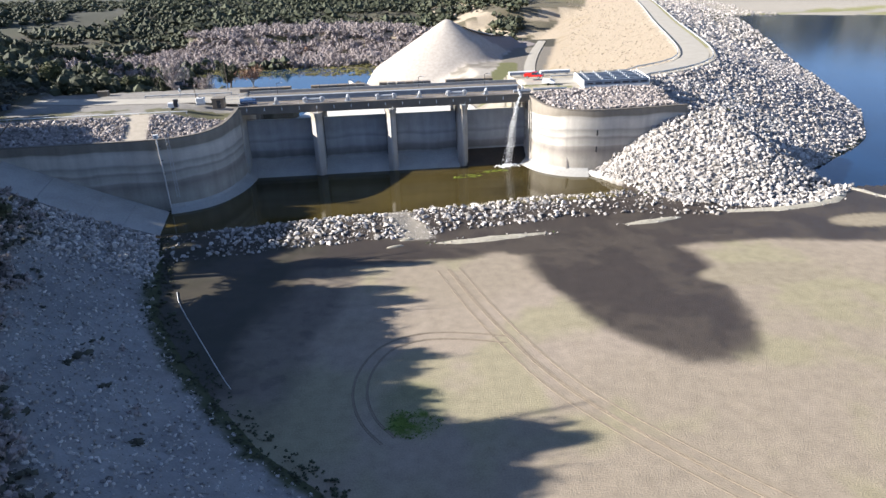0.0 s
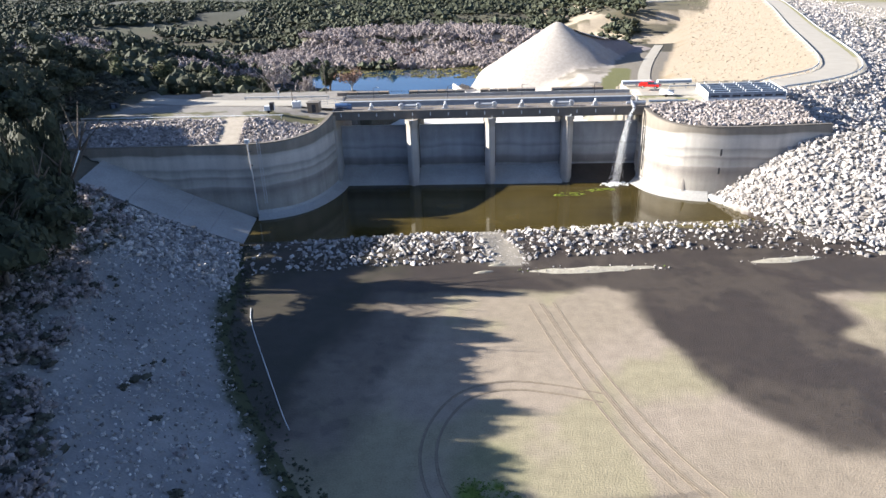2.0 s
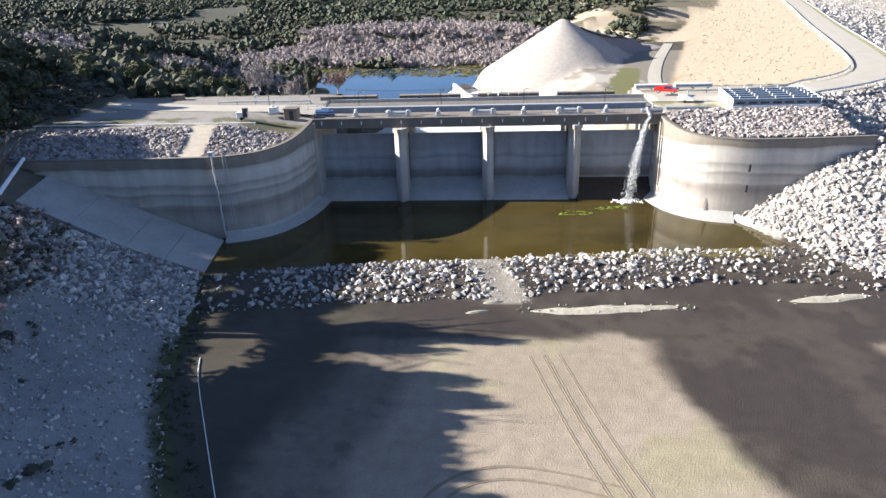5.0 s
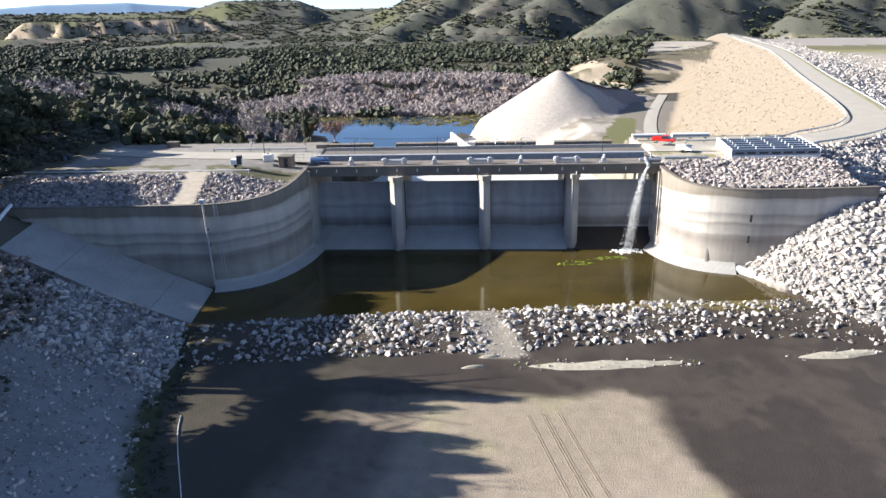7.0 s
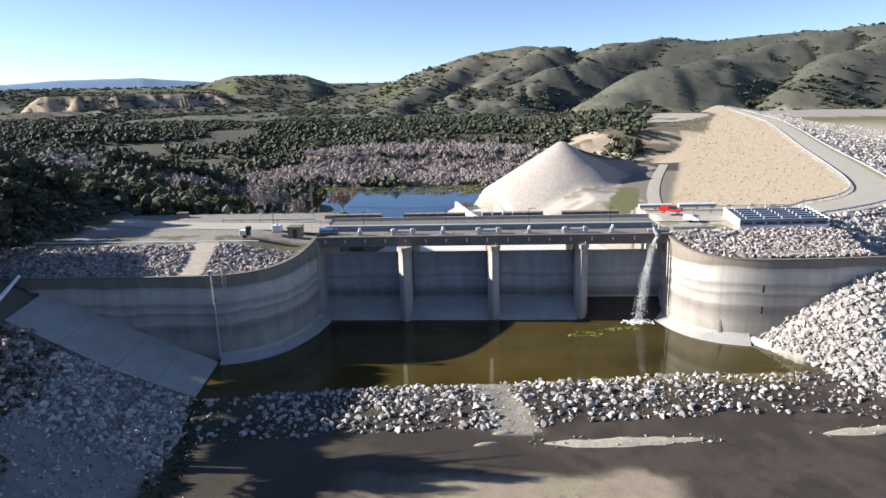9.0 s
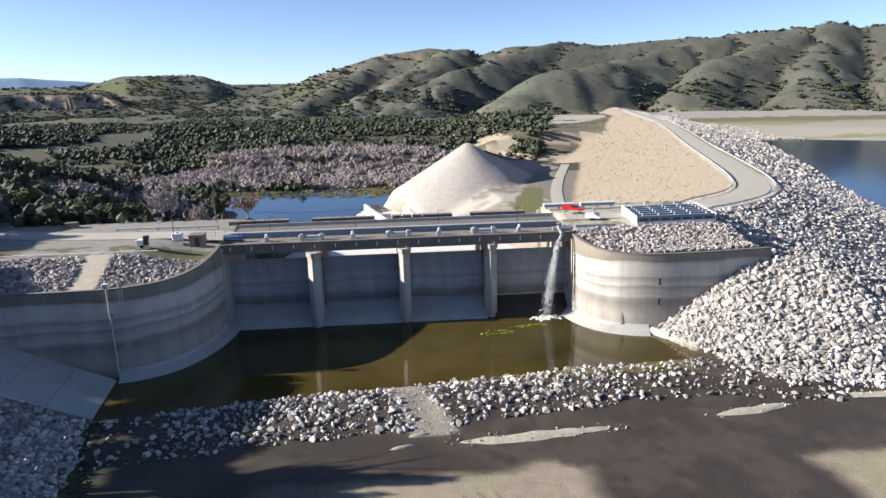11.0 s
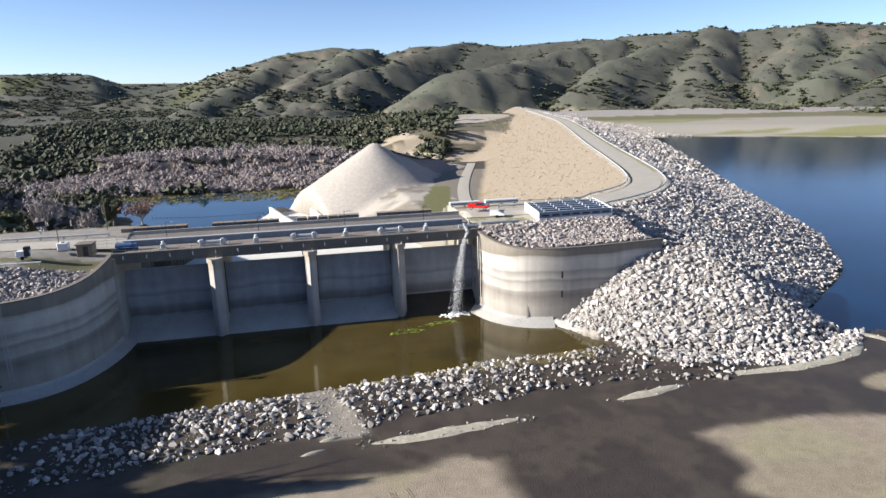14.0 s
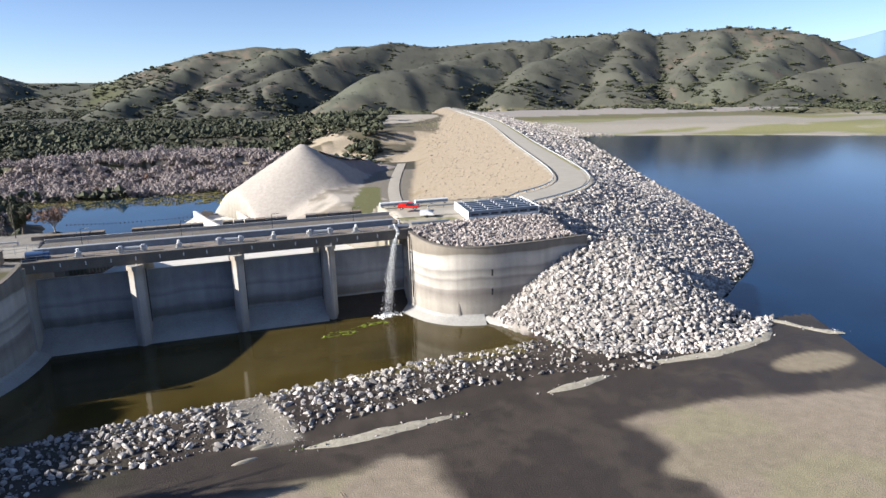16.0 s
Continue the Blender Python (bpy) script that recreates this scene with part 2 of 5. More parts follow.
def thing(name, label, category, group="", kind="", at=(0, 0, 0), rz=0.0):
    ob = new(name)
    ob.empty_display_size = 0.5
    ob.matrix_basis = pose(*at, 0, 0, rz)
    return tagged(ob, label, category, group, kind)


def smooth_line(pts, step):
    """A rounded line through the points, cut into even steps."""
    p = np.array(pts, float)
    for _ in range(3):
        q = np.empty((2 * len(p) - 2, p.shape[1]))
        q[0::2], q[1::2] = 0.75 * p[:-1] + 0.25 * p[1:], 0.25 * p[:-1] + 0.75 * p[1:]
        p = np.vstack([p[:1], q, p[-1:]])
    s = np.r_[0, np.cumsum(np.linalg.norm(np.diff(p[:, :2], axis=0), axis=1))]
    u = np.linspace(0, s[-1], max(2, int(s[-1] / step) + 1))
    return np.stack([np.interp(u, s, p[:, k]) for k in range(p.shape[1])], 1)


def side_of(line):
    t = np.gradient(line[:, :2], axis=0)
    t /= np.linalg.norm(t, axis=1)[:, None]
    return np.stack([-t[:, 1], t[:, 0]], 1)


def sweep(name, line, profile, material, parent=None, smooth=False, label=""):
    """Carries a closed profile of (offset to the left, height) along a line of x, y, z."""
    nrm, k, v, f = side_of(line), len(profile), [], []
    for (x, y, z), (nx, ny) in zip(line, nrm):
        v += [(x + nx * o, y + ny * o, z + h) for o, h in profile]
    for i in range(len(line) - 1):
        for j in range(k):
            a, b = i * k + j, i * k + (j + 1) % k
            f.append((a, b, b + k, a + k))
    f += [tuple(range(k)), tuple(range((len(line) - 1) * k, len(line) * k))[::-1]]
    ob = mesh_ob(name, v, f, material, parent, label)
    bm = bmesh.new(); bm.from_mesh(ob.data)
    bmesh.ops.recalc_face_normals(bm, faces=bm.faces)
    bm.to_mesh(ob.data); bm.free()
    return ob


def sstep(a, b, x):
    t = np.clip((x - a) / (b - a), 0, 1)
    return t * t * (3 - 2 * t)


PERM = np.random.RandomState(7).rand(256, 256)


def vnoise(x, y):
    """Smooth value noise on numpy arrays, 0 to 1."""
    xi, yi = np.floor(x).astype(int), np.floor(y).astype(int)
    fx, fy = x - xi, y - yi
    fx, fy = fx * fx * (3 - 2 * fx), fy * fy * (3 - 2 * fy)
    g = lambda a, b: PERM[a & 255, b & 255]
    return (g(xi, yi) * (1 - fx) + g(xi + 1, yi) * fx) * (1 - fy) + (g(xi, yi + 1) * (1 - fx) + g(xi + 1, yi + 1) * fx) * fy


def fbm(x, y, scale, octaves=4):
    out, a = 0.0, 0.5
    for k in range(octaves):
        out = out + a * vnoise(x / scale + 17.3 * k, y / scale + 5.1 * k)
        scale, a = scale / 2.03, a / 2
    return out / (1 - 0.5 ** octaves)


def dist_line(x, y, pts):
    """Distance to a polyline, how far along it the nearest point lies (0 to 1), and the side (+ to its left)."""
    best = np.full(np.shape(x), 1e9); side = np.ones(np.shape(x)); along = np.zeros(np.shape(x))
    n = len(pts) - 1
    for i in range(n):
        (ax, ay), (bx, by) = pts[i][:2], pts[i + 1][:2]
        dx, dy = bx - ax, by - ay
        t = np.clip(((x - ax) * dx + (y - ay) * dy) / (dx * dx + dy * dy), 0, 1)
        d = np.hypot(x - ax - t * dx, y - ay - t * dy)
        k = d < best
        best = np.where(k, d, best); along = np.where(k, (i + t) / n, along)
        side = np.where(k, np.sign(dx * (y - ay) - dy * (x - ax)), side)
    return best, along, side

# ---- the lie of the land ----
CREST = [(20, 168), (52, 165), (72, 172), (90, 185), (102, 206), (117, 252), (138, 320), (173, 424), (205, 526), (226, 615), (246, 700), (266, 780), (300, 930)]
CREST_Z = 17.5
LEFT_WALL = [(-88, 126.8, 15.3), (-52, 127.6, 15.3), (-46, 128.8, 15.3), (-41.5, 132.0, 15.3), (-38.6, 138.0, 15.4), (-37.2, 144.0, 16.2), (-36.8, 149.5, 17.0)]
RIGHT_WALL = [(32.6, 152.5, 17.0), (33.4, 147.0, 16.2), (35.6, 141.8, 15.3), (39.5, 138.2, 15.0), (46.0, 136.5, 15.0), (56.0, 136.8, 15.0), (68.0, 138.0, 15.0)]
BANK_TOE = [(160, -130), (60, -45), (20, 5), (-2, 30), (-10.5, 40.7), (-18, 48), (-25, 58), (-31, 67), (-38, 80), (-41.5, 93), (-44, 104), (-47.5, 113)]
SPUR = [(64, 141, 14.2), (76.5, 136.8, 13.8), (83.5, 129.0, 8.0), (88.5, 124.0, 1.6)]
HEAP = [(37, 386), (46, 398), (58, 420), (78, 446)]
BERM = [(-47, 105.5), (-30, 108.5), (-10, 111), (10, 113.3), (30, 116), (48, 117), (60, 113)]


def heap_z(d, along):
    """Height of the spoil heap: a cone with a ridge that falls away behind it."""
    return 17.2 - 17 * along - 0.63 * np.maximum(d - 1.5 - 6 * sstep(0.2, 0.8, along), 0)


def berm_height(x, y):
    d, a, s = dist_line(x, y, BERM)
    return 0.75 * (1 - sstep(2.0, 7.6, d)) * (1 - 0.85 * np.exp(-((x - 1.0) / 2.6) ** 2) * sstep(100, 112, y) * 0.5)


# far ridges as rows of (bearing in degrees, rise over run from the viewpoint)
RIDGE = [(-16, -0.01), (-10, 0.010), (-8.7, 0.0150), (-5.8, 0.0323), (-1.9, 0.0521), (0, 0.0565), (2.6, 0.0622), (6.1, 0.0600), (7.2, 0.0522), (9.5, 0.0605), (14.2, 0.0655),
         (17.6, 0.0585), (21.9, 0.0620), (26.4, 0.0648), (30.4, 0.0662), (33.4, 0.0729), (35.4, 0.0640), (40.5, 0.0705), (45.5, 0.0620), (47.4, 0.0494), (51.3, 0.0175), (56, -0.02)]
MESA = [(-50, 0.018), (-24, 0.018), (-22.6, 0.025), (-21.5, 0.0312), (-15.8, 0.0298), (-13.9, 0.0176), (-8.7, 0.0165), (-4, 0.014), (6, -0.02)]
HAZY_RANGE = [(-60, 0.022), (-37.6, 0.0252), (-34, 0.0306), (-28.3, 0.0328), (-23.4, 0.0254), (-18, 0.012), (-10, -0.02), (42, -0.02), (47, 0.042), (51, 0.058), (56, 0.05), (64, 0.0)]
# spurs that come down from the ridge: (bearing, rise over run, distance) from the top to the foot
SPURS = [
    [(-0.7, 0.0542, 1600), (-4.5, 0.0204, 1450), (-8.6, -0.0164, 1280)],
    [(4.3, 0.0584, 1560), (-0.9, 0.0112, 1310), (-4.3, -0.0229, 1140)],
    [(4.2, 0.0251, 1360), (0.8, -0.0016, 1230), (-1.6, -0.0261, 1100)],
    [(12.9, 0.0640, 1600), (7.1, 0.0401, 1420), (4.7, 0.0289, 1340), (2.7, 0.0016, 1220), (-0.2, -0.0333, 1070)],
    [(21.9, 0.0270, 1340), (16.6, 0.0336, 1240), (13.8, 0.0277, 1190), (10.3, -0.0059, 1110), (7.8, -0.0336, 1040)],
    [(26.4, 0.0619, 1600), (21.9, 0.0492, 1500), (19.0, 0.0388, 1430), (17.6, 0.0300, 1380)],
    [(33.4, 0.0715, 1600), (29.6, 0.0520, 1450), (26.5, 0.0347, 1320), (24.2, 0.0002, 1170)],
    [(33.4, 0.0715, 1600), (32.2, 0.0273, 1340), (32.8, -0.0037, 1190)],
    [(40.5, 0.0690, 1600), (39.9, 0.0437, 1450), (38.1, 0.0088, 1280)],
    [(45.5, 0.0605, 1600), (43.2, 0.0300, 1400), (41.6, 0.0050, 1230)],
    [(52.0, 0.0300, 1350), (46.8, 0.0106, 1240), (44.6, -0.0194, 1110)]]
EYE_Y, EYE_Z = 23.0, 45.2


def by_bearing(table, b):
    return np.interp(b, [q[0] for q in table], [q[1] for q in table])


def spur_heights(x, y):
    """The upper surface of all spurs, round on top and meeting in sharp gullies."""
    out = np.full(x.shape, -60.0)
    for n, row in enumerate(SPURS):
        pts = [(r * math.sin(radians(b)), EYE_Y + r * math.cos(radians(b)), EYE_Z + r * t) for b, t, r in row]
        for (ax, ay, az), (bx, by, bz) in zip(pts, pts[1:]):
            dx, dy = bx - ax, by - ay
            t = np.clip(((x - ax) * dx + (y - ay) * dy) / (dx * dx + dy * dy), 0, 1)
            d = np.hypot(x - ax - t * dx, y - ay - t * dy)
            out = np.maximum(out, az + (bz - az) * t - 0.62 * (np.sqrt(d * d + 38.0 ** 2) - 38.0) - 0.0004 * d * d)
    return out


def far_land(x, y, rr, b):
    """Hills, mesa, bluff and haze-blue ranges beyond the valley."""
    wx = x + 34 * (fbm(x, y, 170) - 0.5) + 7 * (fbm(x, y, 45, 2) - 0.5)
    wy = y + 34 * (fbm(x + 700, y, 170) - 0.5) + 7 * (fbm(x, y + 300, 45, 2) - 0.5)
    ridge = EYE_Z + 1650 * by_bearing(RIDGE, b)
    ridge = np.where(rr < 1650, ridge - 0.40 * (np.sqrt((1650 - rr) ** 2 + 900) - 30), ridge - 0.12 * (rr - 1650))
    gully = np.clip(1 - np.abs(2 * fbm(wx, wy, 95, 2) - 1) * 4.0, 0, 1)
    hills = np.maximum(ridge - 5 * gully, spur_heights(wx, wy) - 7 * gully) + 2.5 * (fbm(x, y, 40, 3) - 0.5)
    plain = 2 + 0.02 * np.maximum(rr - 1000, 0) + 8 * (fbm(x, y, 190) - 0.5)
    cliff = 44 * sstep(1690, 1722, rr + 110 * (fbm(x, y, 150) - 0.5) + 26 * (fbm(x, y, 22, 2) - 0.5)) * sstep(-37.5, -35, b) * sstep(-20, -23.5, b)
    mesa = EYE_Z + 2300 * by_bearing(MESA, b + 1.6 * (fbm(x, y, 90) - 0.5))
    mesa = np.where(rr < 2300, mesa - 0.13 * (2300 - rr) - 0.2 * np.clip(2200 - rr, 0, 120) + 26 * (fbm(x, y, 240) - 0.5) * sstep(2280, 2050, rr), mesa - 0.1 * (rr - 2300))
    blue = np.where(rr > 3200, EYE_Z + 4100 * by_bearing(HAZY_RANGE, b) - 0.35 * np.abs(rr - 4100) + 26 * (fbm(x, y, 500) - 0.5), -60)
    return np.maximum.reduce([hills, plain + cliff, mesa, blue])


def land(x, y):
    x, y = np.asarray(x, float), np.asarray(y, float)
    rr = np.hypot(x, y - 23); b = np.degrees(np.arctan2(x, np.maximum(y - 23, 1e-3)))
    # valley below the dam
    val = -25 + 0 * x
    val = val + 16 * sstep(560, 1000, y) + 7 * (fbm(x, y, 160) - 0.5) * sstep(450, 700, y)
    # brush-covered rise towards the west of the valley
    val = np.maximum(val, -33 + 51 * np.exp(-(((x + 250) / 120) ** 2 + ((y - 360) / 120) ** 2)) + 8 * (fbm(x, y, 60) - 0.5))
    val = np.maximum(val, -30 + 42 * sstep(-70, -150, x) * sstep(330, 200, y) + 6 * (fbm(x, y, 40) - 0.5))
    # terrace with cut banks, beyond the spoil heap
    ter = -32 + 12 * sstep(520, 600, y) + 11 * sstep(602, 622, y + 30 * (fbm(x, y, 60) - 0.5)) + 6 * sstep(640, 800, y) + 15 * sstep(40, 120, x)
    ter = np.where((x > -170 - 0.2 * (y - 600)) & (y > 515), ter, -40)
    val = np.maximum(val, ter + 2.5 * (fbm(x, y, 50) - 0.5))
    # ground at the foot of the embankment
    foot = 16.6 - 0.28 * np.maximum(y - 181, 0)
    foot = np.maximum(foot, -3 - 0.012 * np.maximum(y - 300, 0)) - 0.25 * np.maximum(y - 470, 0)
    foot = foot - 0.45 * np.maximum(44 - x + 5 * (fbm(x, y, 18) - 0.5), 0) * sstep(184, 205, y)
    val = np.maximum(val, np.where(y > 178, foot, -40))
    # spoil heap
    dm2, along, _ = dist_line(x, y, HEAP)
    heap = heap_z(dm2, along)
    val = np.maximum(val, heap + 0.8 * (fbm(x, y, 14) - 0.5))
    k = sstep(880, 1010, rr - 4 * np.maximum(b - 20, 0))
    z = val
    out = np.where(rr > 860)[0] if x.ndim else []
    if len(out):
        z = val.copy()
        z[out] = val[out] * (1 - k[out]) + far_land(x[out], y[out], rr[out], b[out]) * k[out]
    # the lake and its shores
    cd, ca, cs = dist_line(x, y, CREST)
    run = 47 + 0.085 * np.maximum(y - 150, 0)
    up = CREST_Z - CREST_Z * np.maximum(cd - 6, 0) / (run - 6)
    dn = CREST_Z - 0.42 * np.maximum(cd - 6, 0)
    lake_side = (cs < 0) & (y > 120)
    shore = sstep(620, 720, np.hypot(x * 0.9, y) + 0.03 * x)
    lake = np.where(shore > 0, np.maximum(-3 + 7.5 * shore, z * sstep(680, 900, np.hypot(x * 0.9, y))), -3.0)
    emb = np.where(lake_side, np.maximum(up, lake), np.maximum(dn, z))
    z = np.where((y > 176) | (x > 66), emb, z)
    # yards beside the bridge
    yard_r = (x > 33) & (y > 136) & (y <= 186) & (cs > 0) | (x > 33) & (cs <= 0) & (y > 136) & (cd < 24) & (x < 72)
    fill_r = 15.2 + 1.8 * sstep(139, 153, y - 0.05 * (x - 40))
    zr = np.where(x < 68, fill_r, -9)
    spur_x = np.where(x < 64, 64 - 1.35 * (64 - x), x)
    fall = 0.545 + 0.2 * sstep(-2, 4, 0.57 * (x - 64) + 0.82 * (y - 141))
    spurz = np.full(x.shape, -60.0)
    for (ax, ay, az), (bx, by, bz) in zip(SPUR, SPUR[1:]):
        d, t, _ = dist_line(spur_x, y, [(ax, ay), (bx, by)])
        spurz = np.maximum(spurz, az + (bz - az) * t - fall * d)
    zone_r = (y > 138) & (y < 182) & (x > 33) & (x <= 80)
    z = np.where(zone_r, np.maximum(np.where((x < 70), zr, up), np.where(x < 70, -9, up)), z)
    zone_u = (y <= 182) & (x > 66) & (cs < 0)
    z = np.where(zone_u, np.maximum(up, -0.6), z)
    z = np.where((x > 42) & (y < 175) & (y > 100) & (x < 120), np.where((x < 68) & (y > 138), z, np.maximum(spurz, np.where((x > 66), np.maximum(up, -0.6), -0.6))), z)
    # left abutment
    ld, _, ls = dist_line(x, y, LEFT_WALL)
    behind_l = (ls > 0) & (x < -36.4) & (x > -140) & (y > 124) & (y < 180)
    fill_l = 14.9 + 2.1 * sstep(3, 19, ld)
    z = np.where(behind_l, np.where(ld > 1.2, fill_l, -1.5), z)
    z = np.where((x < -36.4) & (y >= 180) & (y < 260), np.maximum(z, 17 - 0.30 * (y - 180) * sstep(-150, -60, x)), z)
    rd, _, rs = dist_line(x, y, RIGHT_WALL)
    # mud flat, pool and channel
    front_r = (rs < 0) | (rd < 1.2)
    flat = (x < -36.4) & (y < 152) & ~behind_l & (y < 127.5 + np.maximum(x + 52, 0) * 2.2) | (x >= -36.4) & (x <= 32.6) & (y < 158) | (x > 32) & (x < 68) & (y < 156) & front_r | (x >= 68) & (y < 118)
    mud = 0.12 * (fbm(x, y, 9) - 0.5) + berm_height(x, y) - 0.7 * sstep(118, 124, y - 0.1 * x) - 2.5 * sstep(92, 125, x + 0.4 * (100 - y)) + 0.02 * np.maximum(60 - y, 0) * 0
    mud = np.where((x > 44 - 0.45 * (y - 138)) & (y > 100) & (y < 150), np.maximum(mud, spurz - 0.3), mud)
    z = np.where(flat, mud, z)
    # west bank, rising from the edge of the mud
    bd, ba, bs = dist_line(x, y, BANK_TOE)
    inbank = (bs > 0) & (y < 127.2) & ((x < 0) | (y < 36)) | (x < -60) & (y < 127.2)
    bank = np.minimum(0.42 * bd, 8.6 + 0.40 * np.maximum(bd - 20.5, 0)) * (1 + 0.12 * (fbm(x, y, 12) - 0.5)) + 0.5 * (fbm(x, y, 3.5) - 0.5) * sstep(0, 5, bd)
    bank = np.minimum(bank, 34 + 6 * fbm(x, y, 40))
    z = np.where(inbank & flat, np.maximum(np.where(y > 112, np.minimum(bank, 0.15 + 0.385 * np.maximum(-49.5 - x, 0) + 0.1 * np.maximum(-70 - x, 0)) - 0.45 * sstep(111, 114, y), bank), -0.3), z)
    # ravine-side hill behind the west end of the wall
    wh = 17 + 0.30 * np.maximum(-96 - x, 0) + 3 * (fbm(x, y, 15) - 0.5)
    z = np.where((x < -92) & (y >= 126.8 - 40) & (y < 185), np.maximum(z, np.minimum(wh, 34)), z)
    # spillway floor under and behind the bridge
    cw = np.abs(x + 2 + 0.06 * np.maximum(y - 235, 0)) < 35.2 - 0.18 * np.maximum(y - 235, 0)
    z = np.where(cw & (y >= 149) & (y < 430) & (x < 33), np.where(y < 178, -3.0, np.minimum(z, 1.5 - 0.16 * (y - 178))), z)
    return z


def tone(x, y, z):
    """Base colour and roughness of the ground by what covers it, plus painted haze and shade."""
    n = len(x)
    c = np.zeros((n, 4)); c[:, 3] = 0.95
    def put(mask, col, rough=0.95):
        m = np.clip(mask, 0, 1)[:, None]
        c[:] = c * (1 - m) + np.array([*col, rough]) * m
    f1, f2, f3 = fbm(x, y, 6), fbm(x, y, 25), fbm(x, y, 1.6, 3)
    rr = np.hypot(x, y - 23); b = np.degrees(np.arctan2(x, np.maximum(y - 23, 1e-3)))
    put(np.ones(n), (0.06, 0.054, 0.038))
    put(sstep(0.4, 0.65, fbm(x, y, 70)), (0.075, 0.072, 0.042))
    # far hills: dry scrub, grass and bare soil, greyed a little for haze
    far = sstep(850, 1000, rr)
    put(far, (0.086, 0.086, 0.068))
    put(far * sstep(0.45, 0.7, fbm(x, y, 160)), (0.098, 0.104, 0.076))
    put(far * sstep(0.50, 0.62, fbm(x, y, 22, 3)) * 0.5, (0.052, 0.055, 0.040))
    put(far * sstep(0.57, 0.66, fbm(x + 300, y, 55)) * sstep(0.45, 0.6, fbm(x, y, 11, 2)) * sstep(14, 6, b) * sstep(-12, -6, b) * 0.8, (0.17, 0.135, 0.10))
    put(far * sstep(0.60, 0.68, fbm(x + 300, y, 60)) * sstep(0.5, 0.62, fbm(x, y, 12, 2)) * sstep(32, 38, b) * 0.7, (0.16, 0.12, 0.09))
    put(far * sstep(0.52, 0.6, fbm(x, y, 200)) * sstep(-6, -10, b) * (rr > 1050), (0.105, 0.110, 0.050))
    zone = np.where((b < -20) & (b > -40) & (rr > 1560) & (rr < 1860) & (y > 0))[0]
    steep = np.zeros(n)
    steep[zone] = sstep(0.3, 0.6, land_slope(x[zone], y[zone], 5.0))
    put(steep * 0.9 * sstep(0.25, 0.5, fbm(x, y, 16, 2)), (0.46, 0.35, 0.25))
    # no haze in the air: its blue goes into the far ranges' colour
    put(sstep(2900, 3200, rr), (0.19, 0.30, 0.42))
    # lake shore: pale bands and green fringe
    shore = (x > 150) & (y > 300) & (z > -1.2) & (z < 8) & (rr < 1150) & (b > 14)
    put(shore * 1.0, (0.33, 0.3, 0.25))
    put(shore * sstep(0.5, 0.6, fbm(x, y * 2, 90)) * 0.8, (0.2, 0.2, 0.06))
    put(shore * sstep(4.2, 5.5, z), (0.14, 0.13, 0.07))
    # terrace and cut banks
    put(((y > 470) & (rr < 930) & (x > -40) & (x < 260)) * sstep(0.3, 0.6, fbm(x, y, 40)), (0.13, 0.112, 0.072))
    zone = np.where((y > 500) & (rr < 900) & (x > -170) & (x < 230))[0]
    steep = np.zeros(n)
    steep[zone] = (land_slope(x[zone], y[zone]) > 0.22) & (fbm(x[zone], y[zone], 14) > 0.4)
    put(steep, (0.38, 0.315, 0.23))
    # embankment: tan gravel face, road, pale heap
    cd, ca, cs = dist_line(x, y, CREST)
    dn = (cs > 0) & (y > 178) & (np.abs(z - (CREST_Z - 0.42 * np.maximum(cd - 6, 0))) < 0.6) & (cd < 110)
    put(dn * 1.0, (0.275, 0.226, 0.165))
    put(dn * sstep(0.62, 0.7, fbm(x * 0.6, y * 0.6, 6)) * sstep(30, 55, cd), (0.24, 0.19, 0.12))
    dm, along, _ = dist_line(x, y, HEAP)
    dm2 = dm + 200 * (along < 0.25)
    put(((np.abs(z - heap_z(dm, along)) < 1.0) & (y > 300)) * 1.0, (0.37, 0.335, 0.295))
    put(((dm2 < 24) & (y > 402) & (z > -10)) * 1.0, (0.25, 0.215, 0.2))
    onheap = np.abs(z - heap_z(dm, along)) < 1.0
    put(((y > 181) & (y < 420) & (x > 28) & ~dn & ~onheap) * 1.0, (0.19, 0.168, 0.135))
    put(((y > 181) & (y < 330) & (x > 20) & (x < 46) & ~onheap) * sstep(0.4, 0.6, fbm(x, y, 12)), (0.22, 0.2, 0.165))
    put(((y > 285) & (y < 365) & (x > 5) & (x < 64) & ~onheap & (dm < 85)) * sstep(0.35, 0.5, fbm(x, y, 16)), (0.36, 0.325, 0.28))
    put(((y > 240) & (y < 352) & (x > 36 + 0.27 * (y - 262) + 3 * f1) & (x < 53 + 0.2 * (y - 262)) & ~dn & ~onheap) * 1.0, (0.13, 0.13, 0.052))
    put(((np.hypot((x - 178 - 0.4 * (y - 780)) / 62, (y - 780) / 70) < 1) & ~dn) * 1.0, (0.38, 0.34, 0.28))
    put((cd < 6.2) & (y > 150), (0.40, 0.36, 0.29))
    put((cd > 3.4) & (cd < 6.0) & (cs < 0) & (y > 215), (0.27, 0.25, 0.12))
    # rock ground beneath the riprap
    rip = (cs < 0) & (y > 105) & (x > 42) & (cd > 6.2) & (rr < 1000) & (z > 0.3) & ~shore
    put(rip * 1.0, (0.30, 0.272, 0.245))
    put((x > 33) & (x < 70) & (y > 136) & (y < 156), (0.26, 0.235, 0.21))
    put((x > 33) & (x < 70) & (y >= 154) & (y < 180) & (cd > 6), (0.36, 0.32, 0.25))
    put(((x > 34) & (x < 47) & (y > 156) & (y < 163) & (f1 > 0.45)) * 0.8, (0.17, 0.17, 0.06))
